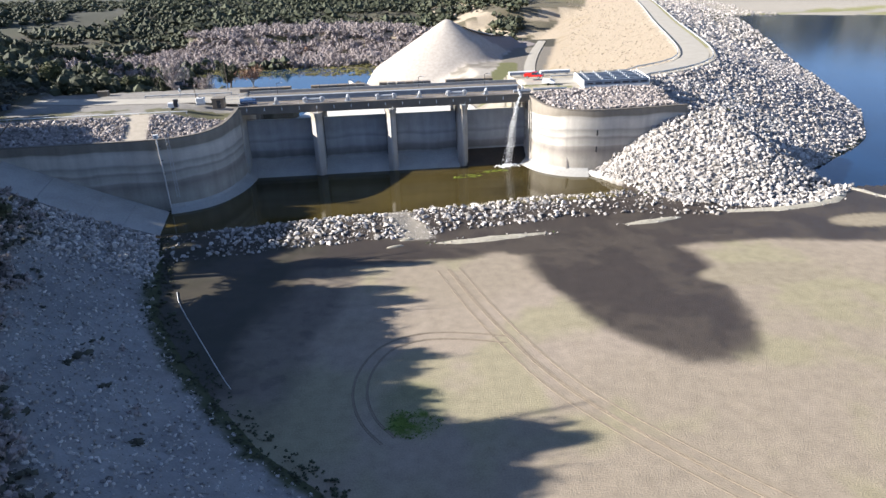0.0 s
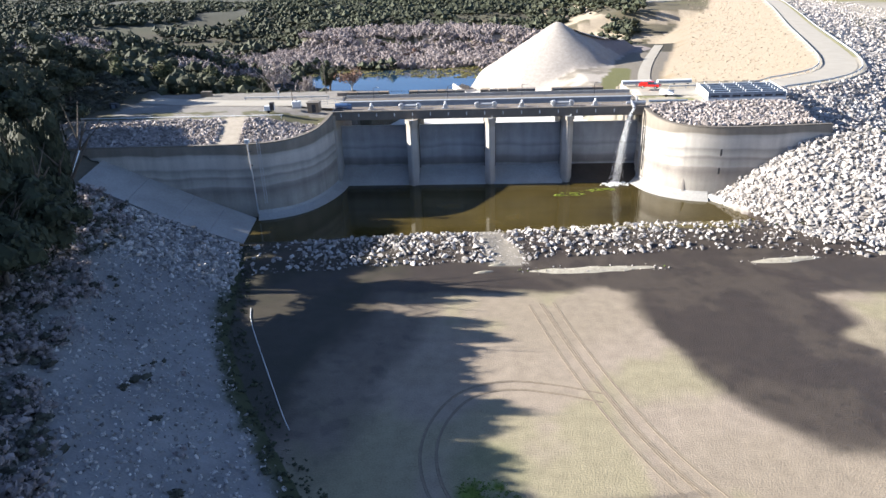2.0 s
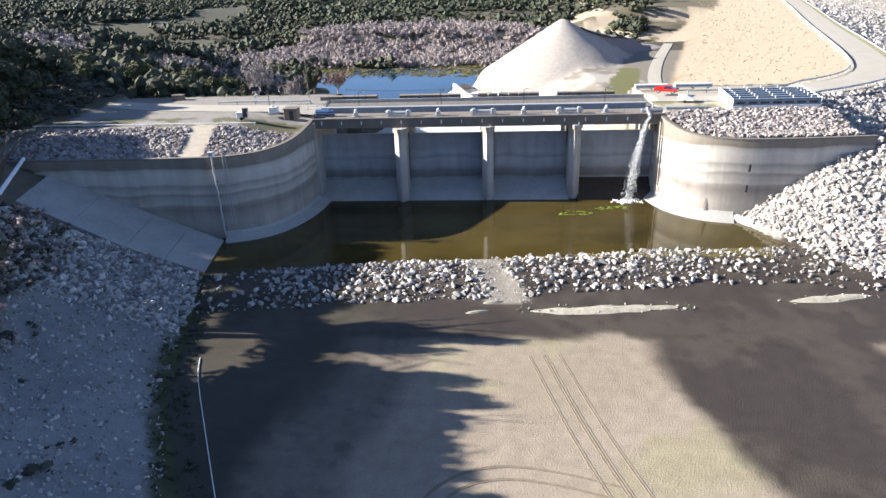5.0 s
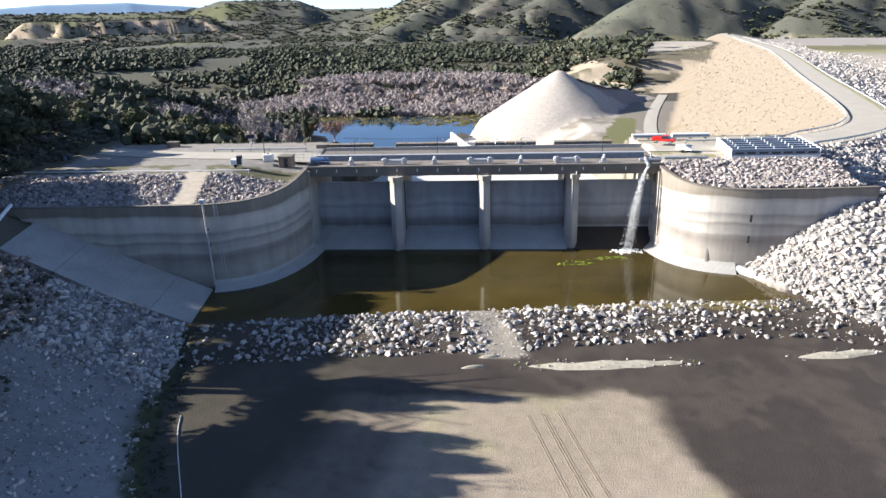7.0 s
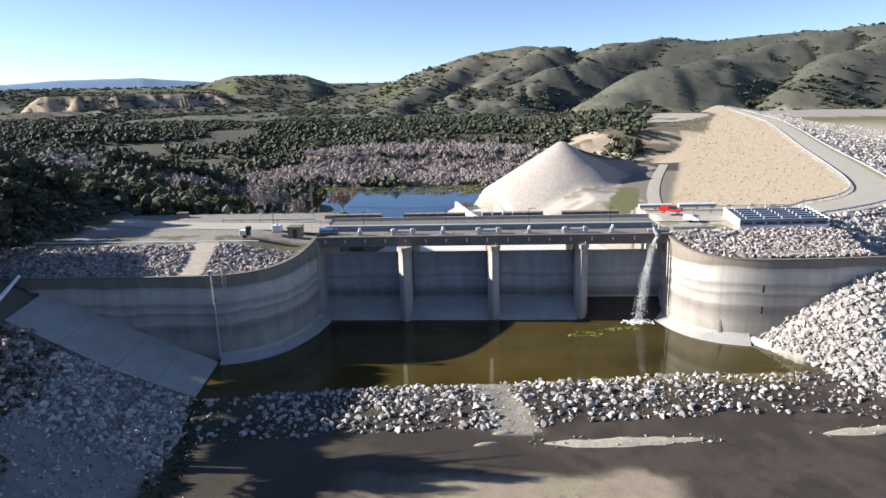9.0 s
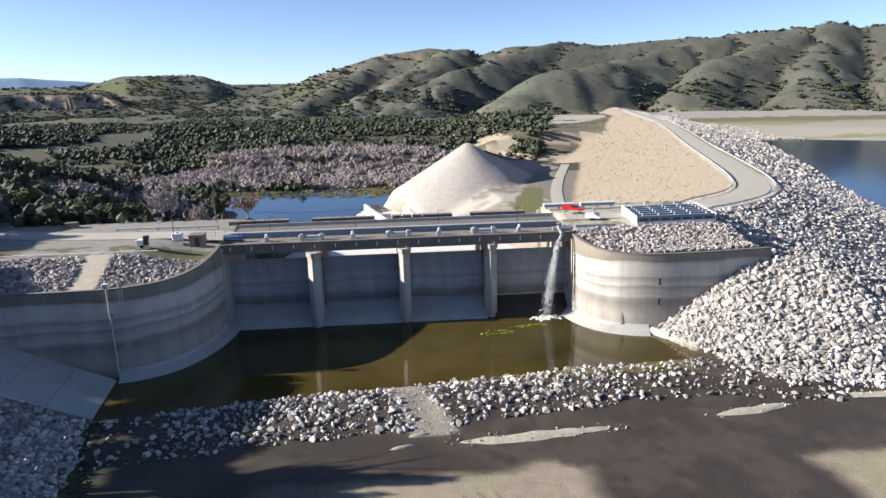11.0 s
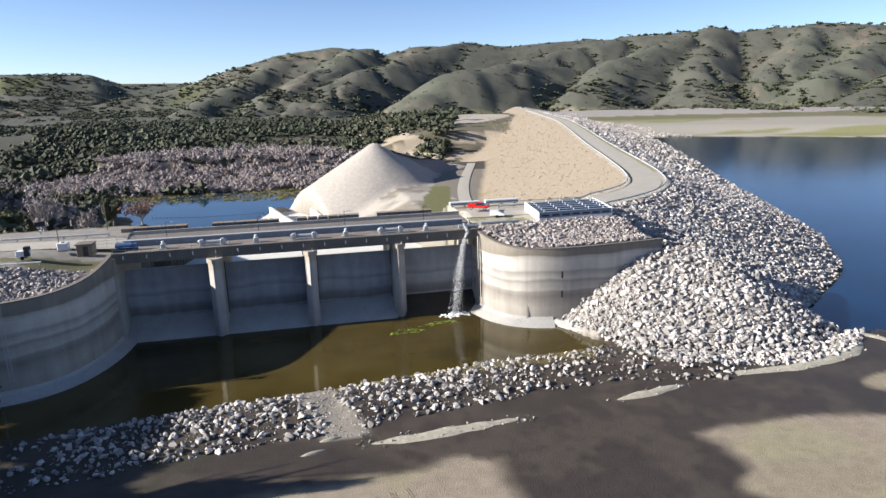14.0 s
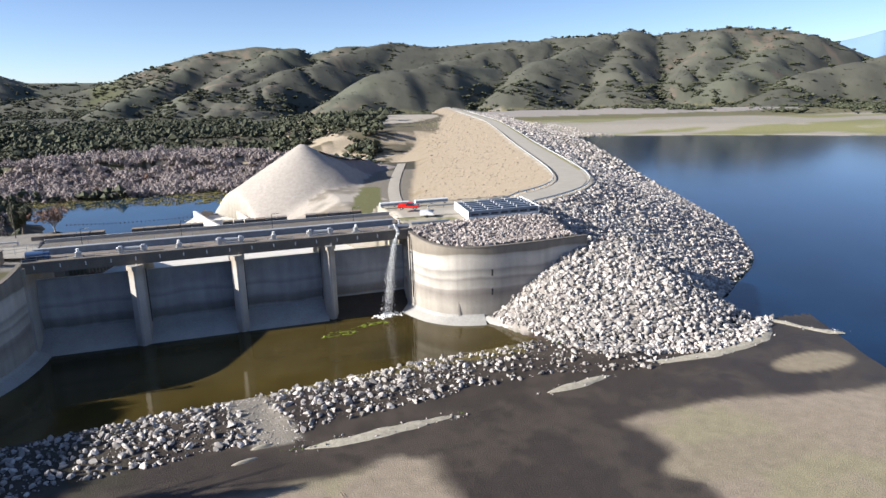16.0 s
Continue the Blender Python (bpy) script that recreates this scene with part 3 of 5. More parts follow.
    # left yard
    put((x < -36) & (y > 126) & (y < 147), (0.24, 0.22, 0.20))
    put((x < -36) & (x > -100) & (y >= 146.5) & (y < 179), (0.24, 0.222, 0.195))
    put((x < -36) & (x > -110) & (y >= 146.5) & (y < 154) & (f1 > 0.42), (0.11, 0.105, 0.055))
    put((np.abs(x + 57 + 0.2 * (y - 140)) < 2.2) & (y > 128.5) & (y < 148), (0.4, 0.35, 0.28))
    put(((x < -92) & (y < 186)) * 1.0, (0.1, 0.09, 0.06))
    # mud flat: dry silt, wet silt, painted tree shade at the west, green growth
    flat = (z < 1.6) & (y < 127) & (x > -60) & (rr < 400)
    put(flat * 1.0, (0.30, 0.248, 0.192))
    put(flat * sstep(0.42, 0.62, f2), (0.275, 0.228, 0.17))
    put(flat * sstep(0.5, 0.68, fbm(x + 40, y, 12)) * 0.55, (0.27, 0.25, 0.14))
    wob = 3.5 * (fbm(x, y, 14) - 0.5) + 2.5 * (fbm(x, y, 4) - 0.5)
    band = sstep(-1.2, 1.2, y - 93.0 + wob - 2.5 * np.exp(-((x - 15) / 4) ** 2) + 6 * sstep(20, 40, x) * 0 + 4 * sstep(60, 90, x))
    tongue = sstep(1.14, 0.9, np.hypot((x - 36 + 0.1 * (y - 75)) / (12.5 + 0.25 * np.maximum(y - 78, 0)), (y - 80) / 22.0) + wob * 0.035)
    # west: partly damp silt, partly the bank oaks' shade put into the colour
    west = sstep(2.0, -2.0, x + 15 - 0.2 * (y - 60) + wob)
    wet = np.clip(np.maximum(np.maximum(band, tongue), 0.45 * west * sstep(45, 60, y)), 0, 1)
    put(flat * wet, (0.048, 0.038, 0.031), 0.55)
    # deepens the oaks' shade: dark olive painted where the silt stays shaded
    put(flat * sstep(2.5, -4.0, x + 25 - 0.2 * (y - 60) + 2 * wob) * sstep(40, 55, y), (0.045, 0.04, 0.026), 0.6)
    put(flat * wet * sstep(0.45, 0.6, f1) * 0.6, (0.078, 0.063, 0.048), 0.6)
    spots = sstep(0.70, 0.78, vnoise(x / 1.6, y / 1.1)) * wet
    put(flat * spots * 0.7, (0.042, 0.034, 0.027), 0.5)
    dry = np.maximum(sstep(1.1, 0.85, np.hypot((x - 88) / 8, (y - 99) / 3.5) + 0.05 * wob), sstep(1.1, 0.85, np.hypot((x - 57) / 11, (y - 80.5) / 4.2) + 0.05 * wob))
    put(flat * dry, (0.26, 0.22, 0.155))
    grow = sstep(1.1, 0.55, np.hypot((x + 1.5) / 5.5, (y - 53.5) / 6.5) + 0.06 * wob)
    put(flat * grow * 0.55, (0.19, 0.2, 0.09))
    core = sstep(1.1, 0.6, np.hypot((x + 1.8) / 3.2, (y - 50.8) / 2.6) + 0.08 * wob)
    put(flat * core * sstep(0.35, 0.55, f3), (0.10, 0.15, 0.025))
    put(flat * (y > 118) * (np.abs(x) < 45), (0.12, 0.095, 0.03), 0.5)
    ramp = sstep(3.9, 2.6, np.abs(x + 0.4 + 0.3 * (y - 113)) + 1.8 * (f3 - 0.5)) * (y > 103.5) * (y < 121)
    put(flat * ramp, (0.25, 0.225, 0.185))
    # west bank: crushed pale stone with dark brush higher up
    bd, ba, bs = dist_line(x, y, BANK_TOE)
    bank = ((bs > 0) & (y < 127) & ((x < 0) | (y < 36)) | (x < -60) & (y < 127)) & (rr < 300)
    put(bank * sstep(-0.2, 0.6, bd), (0.235, 0.225, 0.215))
    put(bank * sstep(0.5, 0.62, f1) * 0.5, (0.29, 0.28, 0.265))
    put(bank * sstep(17, 24, bd + 9 * (f2 - 0.5)), (0.13, 0.115, 0.085))
    put(bank * sstep(3.2, 0.8, bd + 2.5 * (f3 - 0.5)), (0.06, 0.065, 0.03))
    return c


def land_slope(x, y, e=1.5):
    return np.hypot(land(x + e, y) - land(x - e, y), land(x, y + e) - land(x, y - e)) / (2 * e)


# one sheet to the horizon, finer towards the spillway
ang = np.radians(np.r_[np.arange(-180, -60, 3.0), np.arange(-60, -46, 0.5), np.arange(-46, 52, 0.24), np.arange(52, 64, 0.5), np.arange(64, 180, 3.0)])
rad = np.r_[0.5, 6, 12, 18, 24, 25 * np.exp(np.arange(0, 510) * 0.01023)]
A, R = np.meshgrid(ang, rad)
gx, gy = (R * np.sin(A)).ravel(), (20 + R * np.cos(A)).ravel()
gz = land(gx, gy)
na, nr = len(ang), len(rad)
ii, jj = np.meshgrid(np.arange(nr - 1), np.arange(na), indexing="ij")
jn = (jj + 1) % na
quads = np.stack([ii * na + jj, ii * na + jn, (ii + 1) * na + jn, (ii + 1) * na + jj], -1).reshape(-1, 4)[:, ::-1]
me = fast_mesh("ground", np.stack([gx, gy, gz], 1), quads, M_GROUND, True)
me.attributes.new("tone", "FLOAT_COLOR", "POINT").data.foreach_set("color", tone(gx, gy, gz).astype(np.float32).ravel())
ground = tagged(new("ground", me), "dry, wet and shade-darkened silt, gravel slopes, scrubby hills and haze-tinted ranges", "ground", kind="structure")


def sheet(name, pts, z, material, label, category="water"):
    bm = bmesh.new()
    bm.faces.new([bm.verts.new((x, y, z)) for x, y in pts])
    bmesh.ops.triangulate(bm, faces=bm.faces[:])
    return tagged(part(name, bm, material), label, category, kind="structure")


sheet("lake_water", [(92, 95), (130, 60), (400, -100), (2200, 0), (2200, 1200), (900, 1200), (330, 940), (275, 800), (245, 690), (205, 540), (118, 250), (104, 190), (95, 150), (88, 120)], -0.35, M_WATER_LAKE, "calm deep blue reservoir water behind the dam")
sheet("pool_water", [(-51, 104), (-30, 112), (0, 114), (30, 116), (52, 118), (52, 132), (44, 141), (36, 146), (33.5, 153), (33, 157), (-37.5, 157), (-38, 146), (-43, 134), (-51, 129)], -0.02, M_WATER_POOL, "still olive-brown pool below the spillway gates")
sheet("pond_water", [(-140, 330), (20, 330), (20, 450), (-10, 500), (-60, 520), (-130, 500)], -24.6, M_WATER_POND, "small blue pond in the river valley")

# ---- abutment walls, piers, gates, bridge ----
M_PALE = mat("pale_concrete", (0.62, 0.59, 0.53), 0.85, var=0.2, scale=0.3, fine=3, bump=0.2)
def wall(name, plan, label, foot):
    line = smooth_line(plan, 0.9)
    nrm = side_of(line)
    v, f = [], []
    for (x, y, zt), (nx, ny) in zip(line, nrm):
        for o, z in ((0.0, -2.0), (0.0, zt), (0.65, zt), (0.65, -2.0)):
            v.append((x + nx * o, y + ny * o, z))
    for i in range(len(line) - 1):
        for j in range(4):
            a, b = 4 * i + j, 4 * i + (j + 1) % 4
            f.append((a, b, b + 4, a + 4))
    f += [(0, 1, 2, 3), tuple(4 * (len(line) - 1) + k for k in (3, 2, 1, 0))]
    root = thing(name, label, "wall", kind="structure")
    ob = mesh_ob("wall_face", v, f, M_WALL, root)
    bm = bmesh.new(); bm.from_mesh(ob.data); bmesh.ops.recalc_face_normals(bm, faces=bm.faces); bm.to_mesh(ob.data); bm.free()
    cop = sweep("coping", line, [(-0.06, 0.0), (-0.06, 0.22), (0.75, 0.22), (0.75, 0.0)], M_DECK, root)
    # sloping foot that runs out under the water
    part_line = line[(line[:, 0] > foot[0]) & (line[:, 0] < foot[1])]
    sweep("foot", np.c_[part_line[:, :2], np.zeros(len(part_line))], [(0.05, -1.5), (0.05, 1.5), (-0.4, 0.9), (-2.6, -0.08), (-2.6, -1.5)], M_SLAB, root)
    return root


wl = wall("wall_west", LEFT_WALL, "curved concrete abutment wall with tide stains", (-49.4, -30))
wr = wall("wall_east", RIGHT_WALL, "curved pale concrete abutment wall with tide stains", (32, 45.5))
# dark wet marks and weep slots in the east wall
for x, z in ((46.2, 9.3), (46.2, 5.4)):
    box("weep_slot", (x, 136.42, z), (0.35, 0.14, 1.3), M_DARK, wr, bevel=0.01)

# sloping slab against the west wall
slab = thing("apron_slab", "smooth sloping concrete slab at the wall foot", "slab", kind="structure")
P = [(-49.6, 127.0, 0.1), (-47.6, 113.2, 0.15), (-60.5, 113.6, 4.6), (-62.0, 127.4, 5.0), (-78.5, 115.5, 12.1), (-80.0, 127.1, 13.0)]


def slab_piece(a, b, c, d):
    v = [Vector(p) for p in (a, b, c, d)]
    lo = [p - Vector((0, 0, 0.9)) for p in v]
    ob = mesh_ob("slab_panel", v + lo, [(0, 1, 2, 3), (7, 6, 5, 4), (0, 4, 5, 1), (1, 5, 6, 2), (2, 6, 7, 3), (3, 7, 4, 0)], M_SLAB, slab)
    bm = bmesh.new(); bm.from_mesh(ob.data); bmesh.ops.recalc_face_normals(bm, faces=bm.faces); bm.to_mesh(ob.data); bm.free()


def lerp(a, b, t):
    return tuple(a[k] + (b[k] - a[k]) * t for k in range(3))


for (a, b, c, d) in ((P[0], P[1], P[2], P[3]), (P[3], P[2], P[4], P[5])):
    for t0, t1 in ((0.0, 0.497), (0.503, 0.995)):
        slab_piece(lerp(a, d, t0), lerp(b, c, t0), lerp(b, c, t1), lerp(a, d, t1))

PIER_X = (-18.9, -1.1, 16.5)


def pier():
    root = thing("pier", "tall concrete spillway pier with a pointed nose", "pier", "spillway piers")
    def prism(name, outline, z0, z1, m, grow=0.0):
        bm = bmesh.new()
        lo = [bm.verts.new((x, y, z0)) for x, y in outline]
        hi = [bm.verts.new((x, y + grow, z1)) for x, y in outline]
        n = len(lo)
        bm.faces.new(lo[::-1]); bm.faces.new(hi)
        for i in range(n):
            bm.faces.new((lo[i], lo[(i + 1) % n], hi[(i + 1) % n], hi[i]))
        return part(name, bm, m, root)
    w = 1.2
    body = [(-w, 18.5), (-w, 1.15), (-0.2, 0.1), (0.2, 0.1), (w, 1.15), (w, 18.5)]
    prism("shaft", body, -2.5, 14.4, M_PIER, 0.5)
    cap = [(-w - 0.25, 6.0), (-w - 0.25, 1.7), (-0.35, 0.4), (0.35, 0.4), (w + 0.25, 1.7), (w + 0.25, 6.0)]
    prism("corbel", cap, 14.4, 15.25, M_PIER)
    prism("upper_shaft", [(-w, 18.5), (-w, 6.2), (w, 6.2), (w, 18.5)], 14.4, 16.6, M_PIER)
    for s in (-1, 1):
        bm = box_bm(bmesh.new(), s * (w + 0.06), 5.4, 3.0, 0.14, 0.5, 10.5)
        part("gate_guide", bm, M_DARK, root)
    bm = rod_bm(bmesh.new(), (-0.7, 0.6, 15.32), (0.5, 0.5, 15.32), 0.07)
    rod_bm(bm, (0.5, 0.5, 15.3), (0.5, 0.5, 15.9), 0.05)
    part("davit", bm, M_WHITE, root)
    return root


p0 = pier()
p0.matrix_basis = pose(PIER_X[0], 147.4, 0)
for px in PIER_X[1:]:
    copy_thing(p0, pose(px, 147.4 + 0.04 * (px + 18.9), 0))

# side walls of the spillway bays
for x0 in (-36.9, 33.3):
    tagged(box("bay_wall", (x0, 158.0, -3), (1.0, 18.0, 19.4), M_PIER, bevel=0.03), "plain concrete side wall of the spillway bay", "wall", kind="structure")

BAYS = [(-36.4, -20.1), (-17.7, -2.3), (0.1, 15.3), (17.7, 32.8)]


def gate(x0, x1):
    root = thing("radial_gate", "grey stained steel radial gate, closed", "gate", "spillway gates")
    w = x1 - x0 - 0.1
    bm = bmesh.new()
    n, rows = 14, []
    for i in range(n + 1):
        a = radians(-16 + 34 * i / n)
        y, z = 15.2 - 17.0 * math.cos(a) * 1.0, 7.6 + 17.0 * math.sin(a)
        rows.append((bm.verts.new((-w / 2, y, z)), bm.verts.new((w / 2, y, z)), bm.verts.new((w / 2, y + 0.15, z)), bm.verts.new((-w / 2, y + 0.15, z))))
    for r, q in zip(rows, rows[1:]):
        for j in range(4):
            bm.faces.new((r[j], r[(j + 1) % 4], q[(j + 1) % 4], q[j]))
    bm.faces.new(rows[-1]); bm.faces.new(rows[0][::-1])
    bmesh.ops.recalc_face_normals(bm, faces=bm.faces)
    part("skin_plate", bm, M_GATE, root)
    for sx in (-w / 2 + 1.2, w / 2 - 1.2):
        rod("gate_arm", (sx, -0.9, 11.6), (sx, 15.0, 8.5), 0.25, M_GREY, root)
        rod("gate_arm", (sx, -1.4, 5.0), (sx, 15.0, 8.2), 0.25, M_GREY, root)
    box("top_lip", (0, -0.75, 12.75), (w, 0.3, 0.16), M_WHITE, root)
    root.matrix_basis = pose((x0 + x1) / 2, 155.6, 0)
    # smooth crest below the gate, sloping into the pool
    bm = bmesh.new()
    prof = [(10.0, -3.0), (10.0, 3.2), (2.0, 3.35), (0.6, 3.0), (-1.2, 2.1), (-4.0, 0.75), (-6.3, -0.3), (-6.3, -3.0)]
    a = [bm.verts.new((x0 - 0.3, 154.2 + y, z)) for y, z in prof]
    c = [bm.verts.new((x1 + 0.3, 154.2 + y, z)) for y, z in prof]
    k = len(prof)
    for i in range(k):
        bm.faces.new((a[i], a[(i + 1) % k], c[(i + 1) % k], c[i]))
    bm.faces.new(a[::-1]); bm.faces.new(c)
    bmesh.ops.recalc_face_normals(bm, faces=bm.faces)
    tagged(part("spillway_crest", bm, M_WET if x0 > 17 else M_SLAB), "smooth concrete crest sloping into the pool", "crest", kind="structure")


for x0, x1 in BAYS:
    gate(x0, x1)

# bright chute floor behind the gates
bm = bmesh.new()
v = [bm.verts.new(p) for p in ((-37, 168, 5.0), (33.5, 168, 5.0), (33.5, 230, -4), (-37, 230, -4), (33.5, 420, -24), (-20, 420, -24))]
bm.faces.new((v[0], v[1], v[2], v[3])); bm.faces.new((v[3], v[2], v[4], v[5]))
tagged(part("chute_floor", bm, M_PALE), "sunlit concrete floor of the spillway chute", "chute", kind="structure")

M_WALK = mat("stained_walkway", (0.22, 0.19, 0.16), 0.85, var=0.4, scale=0.6, fine=5, bump=0.2)
bridge = thing("gate_bridge", "concrete hoist bridge across the spillway piers", "bridge")
box("front_girder", (-2.0, 150.2, 15.25), (70.4, 0.9, 2.0), M_DECK, bridge, bevel=0.04)
box("rear_girder", (-2.0, 157.4, 15.25), (70.4, 0.8, 2.0), M_DECK, bridge, bevel=0.04)
box("walkway", (-2.0, 153.8, 16.75), (70.4, 6.3, 0.3), M_WALK, bridge)
for k in range(17):
    box("joint_pad", (-35 + k * 4.1, 149.72, 16.0), (0.18, 0.07, 0.7), M_WHITE, bridge, bevel=0.005)
# raised steel trough with pale handrails behind the hoists
box("cable_trough", (-2.5, 156.4, 17.05), (67.5, 0.5, 1.05), M_BLUEGREY, bridge)
box("trough_lid", (-2.5, 156.35, 18.14), (68.0, 1.0, 0.16), M_GREY, bridge)
box("road_slab", (-2.0, 163.2, 16.4), (70.6, 9.6, 0.6), M_DECK, bridge)
box("far_parapet", (-2.0, 167.9, 17.0), (70.6, 0.3, 0.75), M_SLAB, bridge)


def railing(name, a, b, h, gap, material, parent=None, r=0.035, rails=2, label="", category="railing", group=""):
    """Posts and rails from a to b as one thing, or as parts of another."""
    a, b = Vector(a), Vector(b)
    n = max(1, round((b - a).length / gap))
    root = parent or thing(name, label, category, group)
    for i in range(n + 1):
        p = a.lerp(b, i / n)
        rod("post", p, p + Vector((0, 0, h)), r, material, root, n=6)
    for k in range(rails):
        up = Vector((0, 0, h * (1 - k / rails)))
        rod("rail", a + up, b + up, r, material, root, n=6)
    return root


railing("handrail", (-36.8, 150.1, 17.25), (32.8, 150.1, 17.25), 1.0, 2.3, M_STEEL, label="thin galvanised pipe handrail along the bridge edge")
railing("handrail", (-36.8, 157.6, 17.25), (32.8, 157.6, 17.25), 1.5, 2.3, M_STEEL, label="thin galvanised pipe handrail behind the hoists")


def hoist(x, long):
    root = thing("gate_hoist", "pale grey gate hoist with drum and gearbox", "hoist", "gate hoists")
    if long:
        box("bed_plate", (0, 0, 0), (4.6, 1.1, 0.18), M_GREY, root)
        bm = rod_bm(bmesh.new(), (-1.5, 0, 0.75), (1.5, 0, 0.75), 0.36, n=16)
        part("drum", bm, M_GREY, root)
        for s in (-1, 1):
            gb = box("gearbox", (s * 1.95, 0, 0.18), (0.8, 0.95, 1.15), M_STEEL, root, bevel=0.12)
            rod("brake_wheel", (s * 2.4, 0, 0.75), (s * 2.6, 0, 0.75), 0.42, M_WHITE, gb, n=14)
    else:
        box("bed_plate", (0, 0, 0), (1.6, 1.1, 0.18), M_GREY, root)
        gb = box("gearbox", (0, 0, 0.18), (0.9, 0.9, 0.85), M_STEEL, root, bevel=0.1)
        rod("motor", (0, -0.2, 1.05), (0, -0.2, 1.6), 0.26, M_WHITE, gb, n=10)
    root.matrix_basis = pose(x, 152.2, 17.05)
    return root


for x in (-20.4, -3.0, 14.3):
    hoist(x + 1.0, True)
for x in (-28.3, -11.2, 6.2, 22.6):
    hoist(x, False)

# lamp posts along the bridge
def mast(x, y, z, h, label):
    root = thing("lamp_post", label, "lamp post", "bridge lamps")
    rod("post", (0, 0, 0), (0, 0, h), 0.06, M_DARK, root)
    rod("arm", (0, 0, h), (0.9, 0, h + 0.1), 0.04, M_DARK, root)
    box("lamp_head", (1.1, 0, h), (0.6, 0.22, 0.12), M_GREY, root)
    root.matrix_basis = pose(x, y, z)


for x in (-28.4, -10.9, 6.4, 23.0):
    mast(x, 156.9, 17.05, 4.2, "slim dark lamp post on the bridge")

# stop-log stacks behind the road
for x0, x1 in ((-40.5, -27.0), (-21.8, -7.4), (-3.5, 10.5), (14.5, 27.5)):
    st = thing("stop_log_stack", "stacked weathered concrete and steel beams behind the road", "beam stack", "beam stacks")
    k = int((x1 - x0) / 2.3)
    box("under_beam", ((x0 + x1) / 2, 172.0, 15.6), (x1 - x0, 2.0, 1.5), M_DECK, st)
    for i in range(k):
        box("top_block", (x0 + (i + 0.5) * (x1 - x0) / k, 172.0, 17.1), ((x1 - x0) / k - 0.12, 1.9, 0.75), M_WALK if (i + int(x0)) % 3 else M_BROWN, st)
tagged(box("rear_slab", (-6, 172.2, 14.6), (84, 2.6, 1.0), M_SLAB), "concrete slab behind the road bridge", "slab", kind="structure")

# ---- rocks ----
RNG = np.random.RandomState(11)


def rock_shapes(level, count, seed):
    rs, out = np.random.RandomState(seed), []
    for k in range(count):
        bm = bmesh.new()
        bmesh.ops.create_icosphere(bm, subdivisions=level, radius=1.0)
        co = np.array([v.co[:] for v in bm.verts]); fa = np.array([[v.index for v in f.verts] for f in bm.faces])
        bm.free()
        for _ in range(7):      # flat broken faces
            d = rs.normal(size=3); d /= np.linalg.norm(d)
            h = rs.uniform(0.35, 0.8)
            over = np.maximum(co @ d - h, 0)
            co = co - over[:, None] * d
        co = co * (1 + rs.uniform(-0.12, 0.12, (len(co), 1))) * np.array([1.15, rs.uniform(0.6, 0.95), rs.uniform(0.45, 0.8)])
        out.append((co, fa))
    return out


ROCKS_FINE, ROCKS_PLAIN = rock_shapes(2, 8, 3), rock_shapes(1, 10, 4)


def turns(n, tilt=0.8):
    a, p, q = RNG.uniform(0, 2 * np.pi, n), RNG.normal(0, tilt, n), RNG.normal(0, tilt, n)
    ca, sa, cp, sp, cq, sq = np.cos(a), np.sin(a), np.cos(p), np.sin(p), np.cos(q), np.sin(q)
    z = np.zeros(n); o = np.ones(n)
    A_ = np.stack([ca, -sa, z, sa, ca, z, z, z, o], 1).reshape(n, 3, 3)
    B_ = np.stack([o, z, z, z, cp, -sp, z, sp, cp], 1).reshape(n, 3, 3)
    C_ = np.stack([cq, z, sq, z, o, z, -sq, z, cq], 1).reshape(n, 3, 3)
    return A_ @ B_ @ C_


def scatter(name, shapes, pts, size, material, tilt=0.8, smooth=False, stretch=None):
    """One mesh of many pieces: each shape turned, scaled and set at its place."""
    vs, fs, base = [], [], 0
    pick = RNG.randint(0, len(shapes), len(pts)); rot = turns(len(pts), tilt)
    for k, (co, fa) in enumerate(shapes):
        i = np.where(pick == k)[0]
        if not len(i):
            continue
        s = size[i][:, None, None] * (stretch[i][:, None, :] if stretch is not None else 1.0)
        v = np.einsum("nij,vj->nvi", rot[i], co) * s + pts[i][:, None, :]
        vs.append(v.reshape(-1, 3))
        fs.append((fa[None] + (base + np.arange(len(i)) * len(co))[:, None, None]).reshape(-1, fa.shape[1]))
        base += len(i) * len(co)
    return fast_mesh(name, np.concatenate(vs), np.concatenate(fs), material, smooth)


def spread(n, x0, x1, y0, y1, keep):
    x, y = RNG.uniform(x0, x1, n), RNG.uniform(y0, y1, n)
    z = land(x, y)
    k = keep(x, y, z)
    return np.stack([x[k], y[k], z[k]], 1)


def sizes(n, lo, hi, p=2.2):
    return lo + (hi - lo) * RNG.rand(n) ** p


def stuff(me, name, label, category, parent=None):
    ob = new(name, me)
    if parent:
        ob.parent = parent
        ob["kind"] = "stuff"
        ob["label"] = label
        return ob
    return tagged(ob, label, category, kind="stuff")


def crest_d(x, y):
    return dist_line(x, y, CREST)


# the low rock berm across the channel
berm = thing("rock_berm", "low berm of loose pale boulders across the channel", "rock berm")


def on_berm(x, y, z):
    d, a, s = dist_line(x, y, BERM)
    ramp = np.abs(x + 0.4 + 0.3 * (y - 113)) < 2.7 + 3.0 * (fbm(x, y, 2.5) - 0.5) - 0.9 * RNG.rand(len(x))
    return (d < 7.0 + 1.5 * (fbm(x, y, 5) - 0.5)) & ~ramp & (RNG.rand(len(x)) < np.where(x > 34, 0.55, 1.0) * np.where(x < -36, 0.3, 1.0))


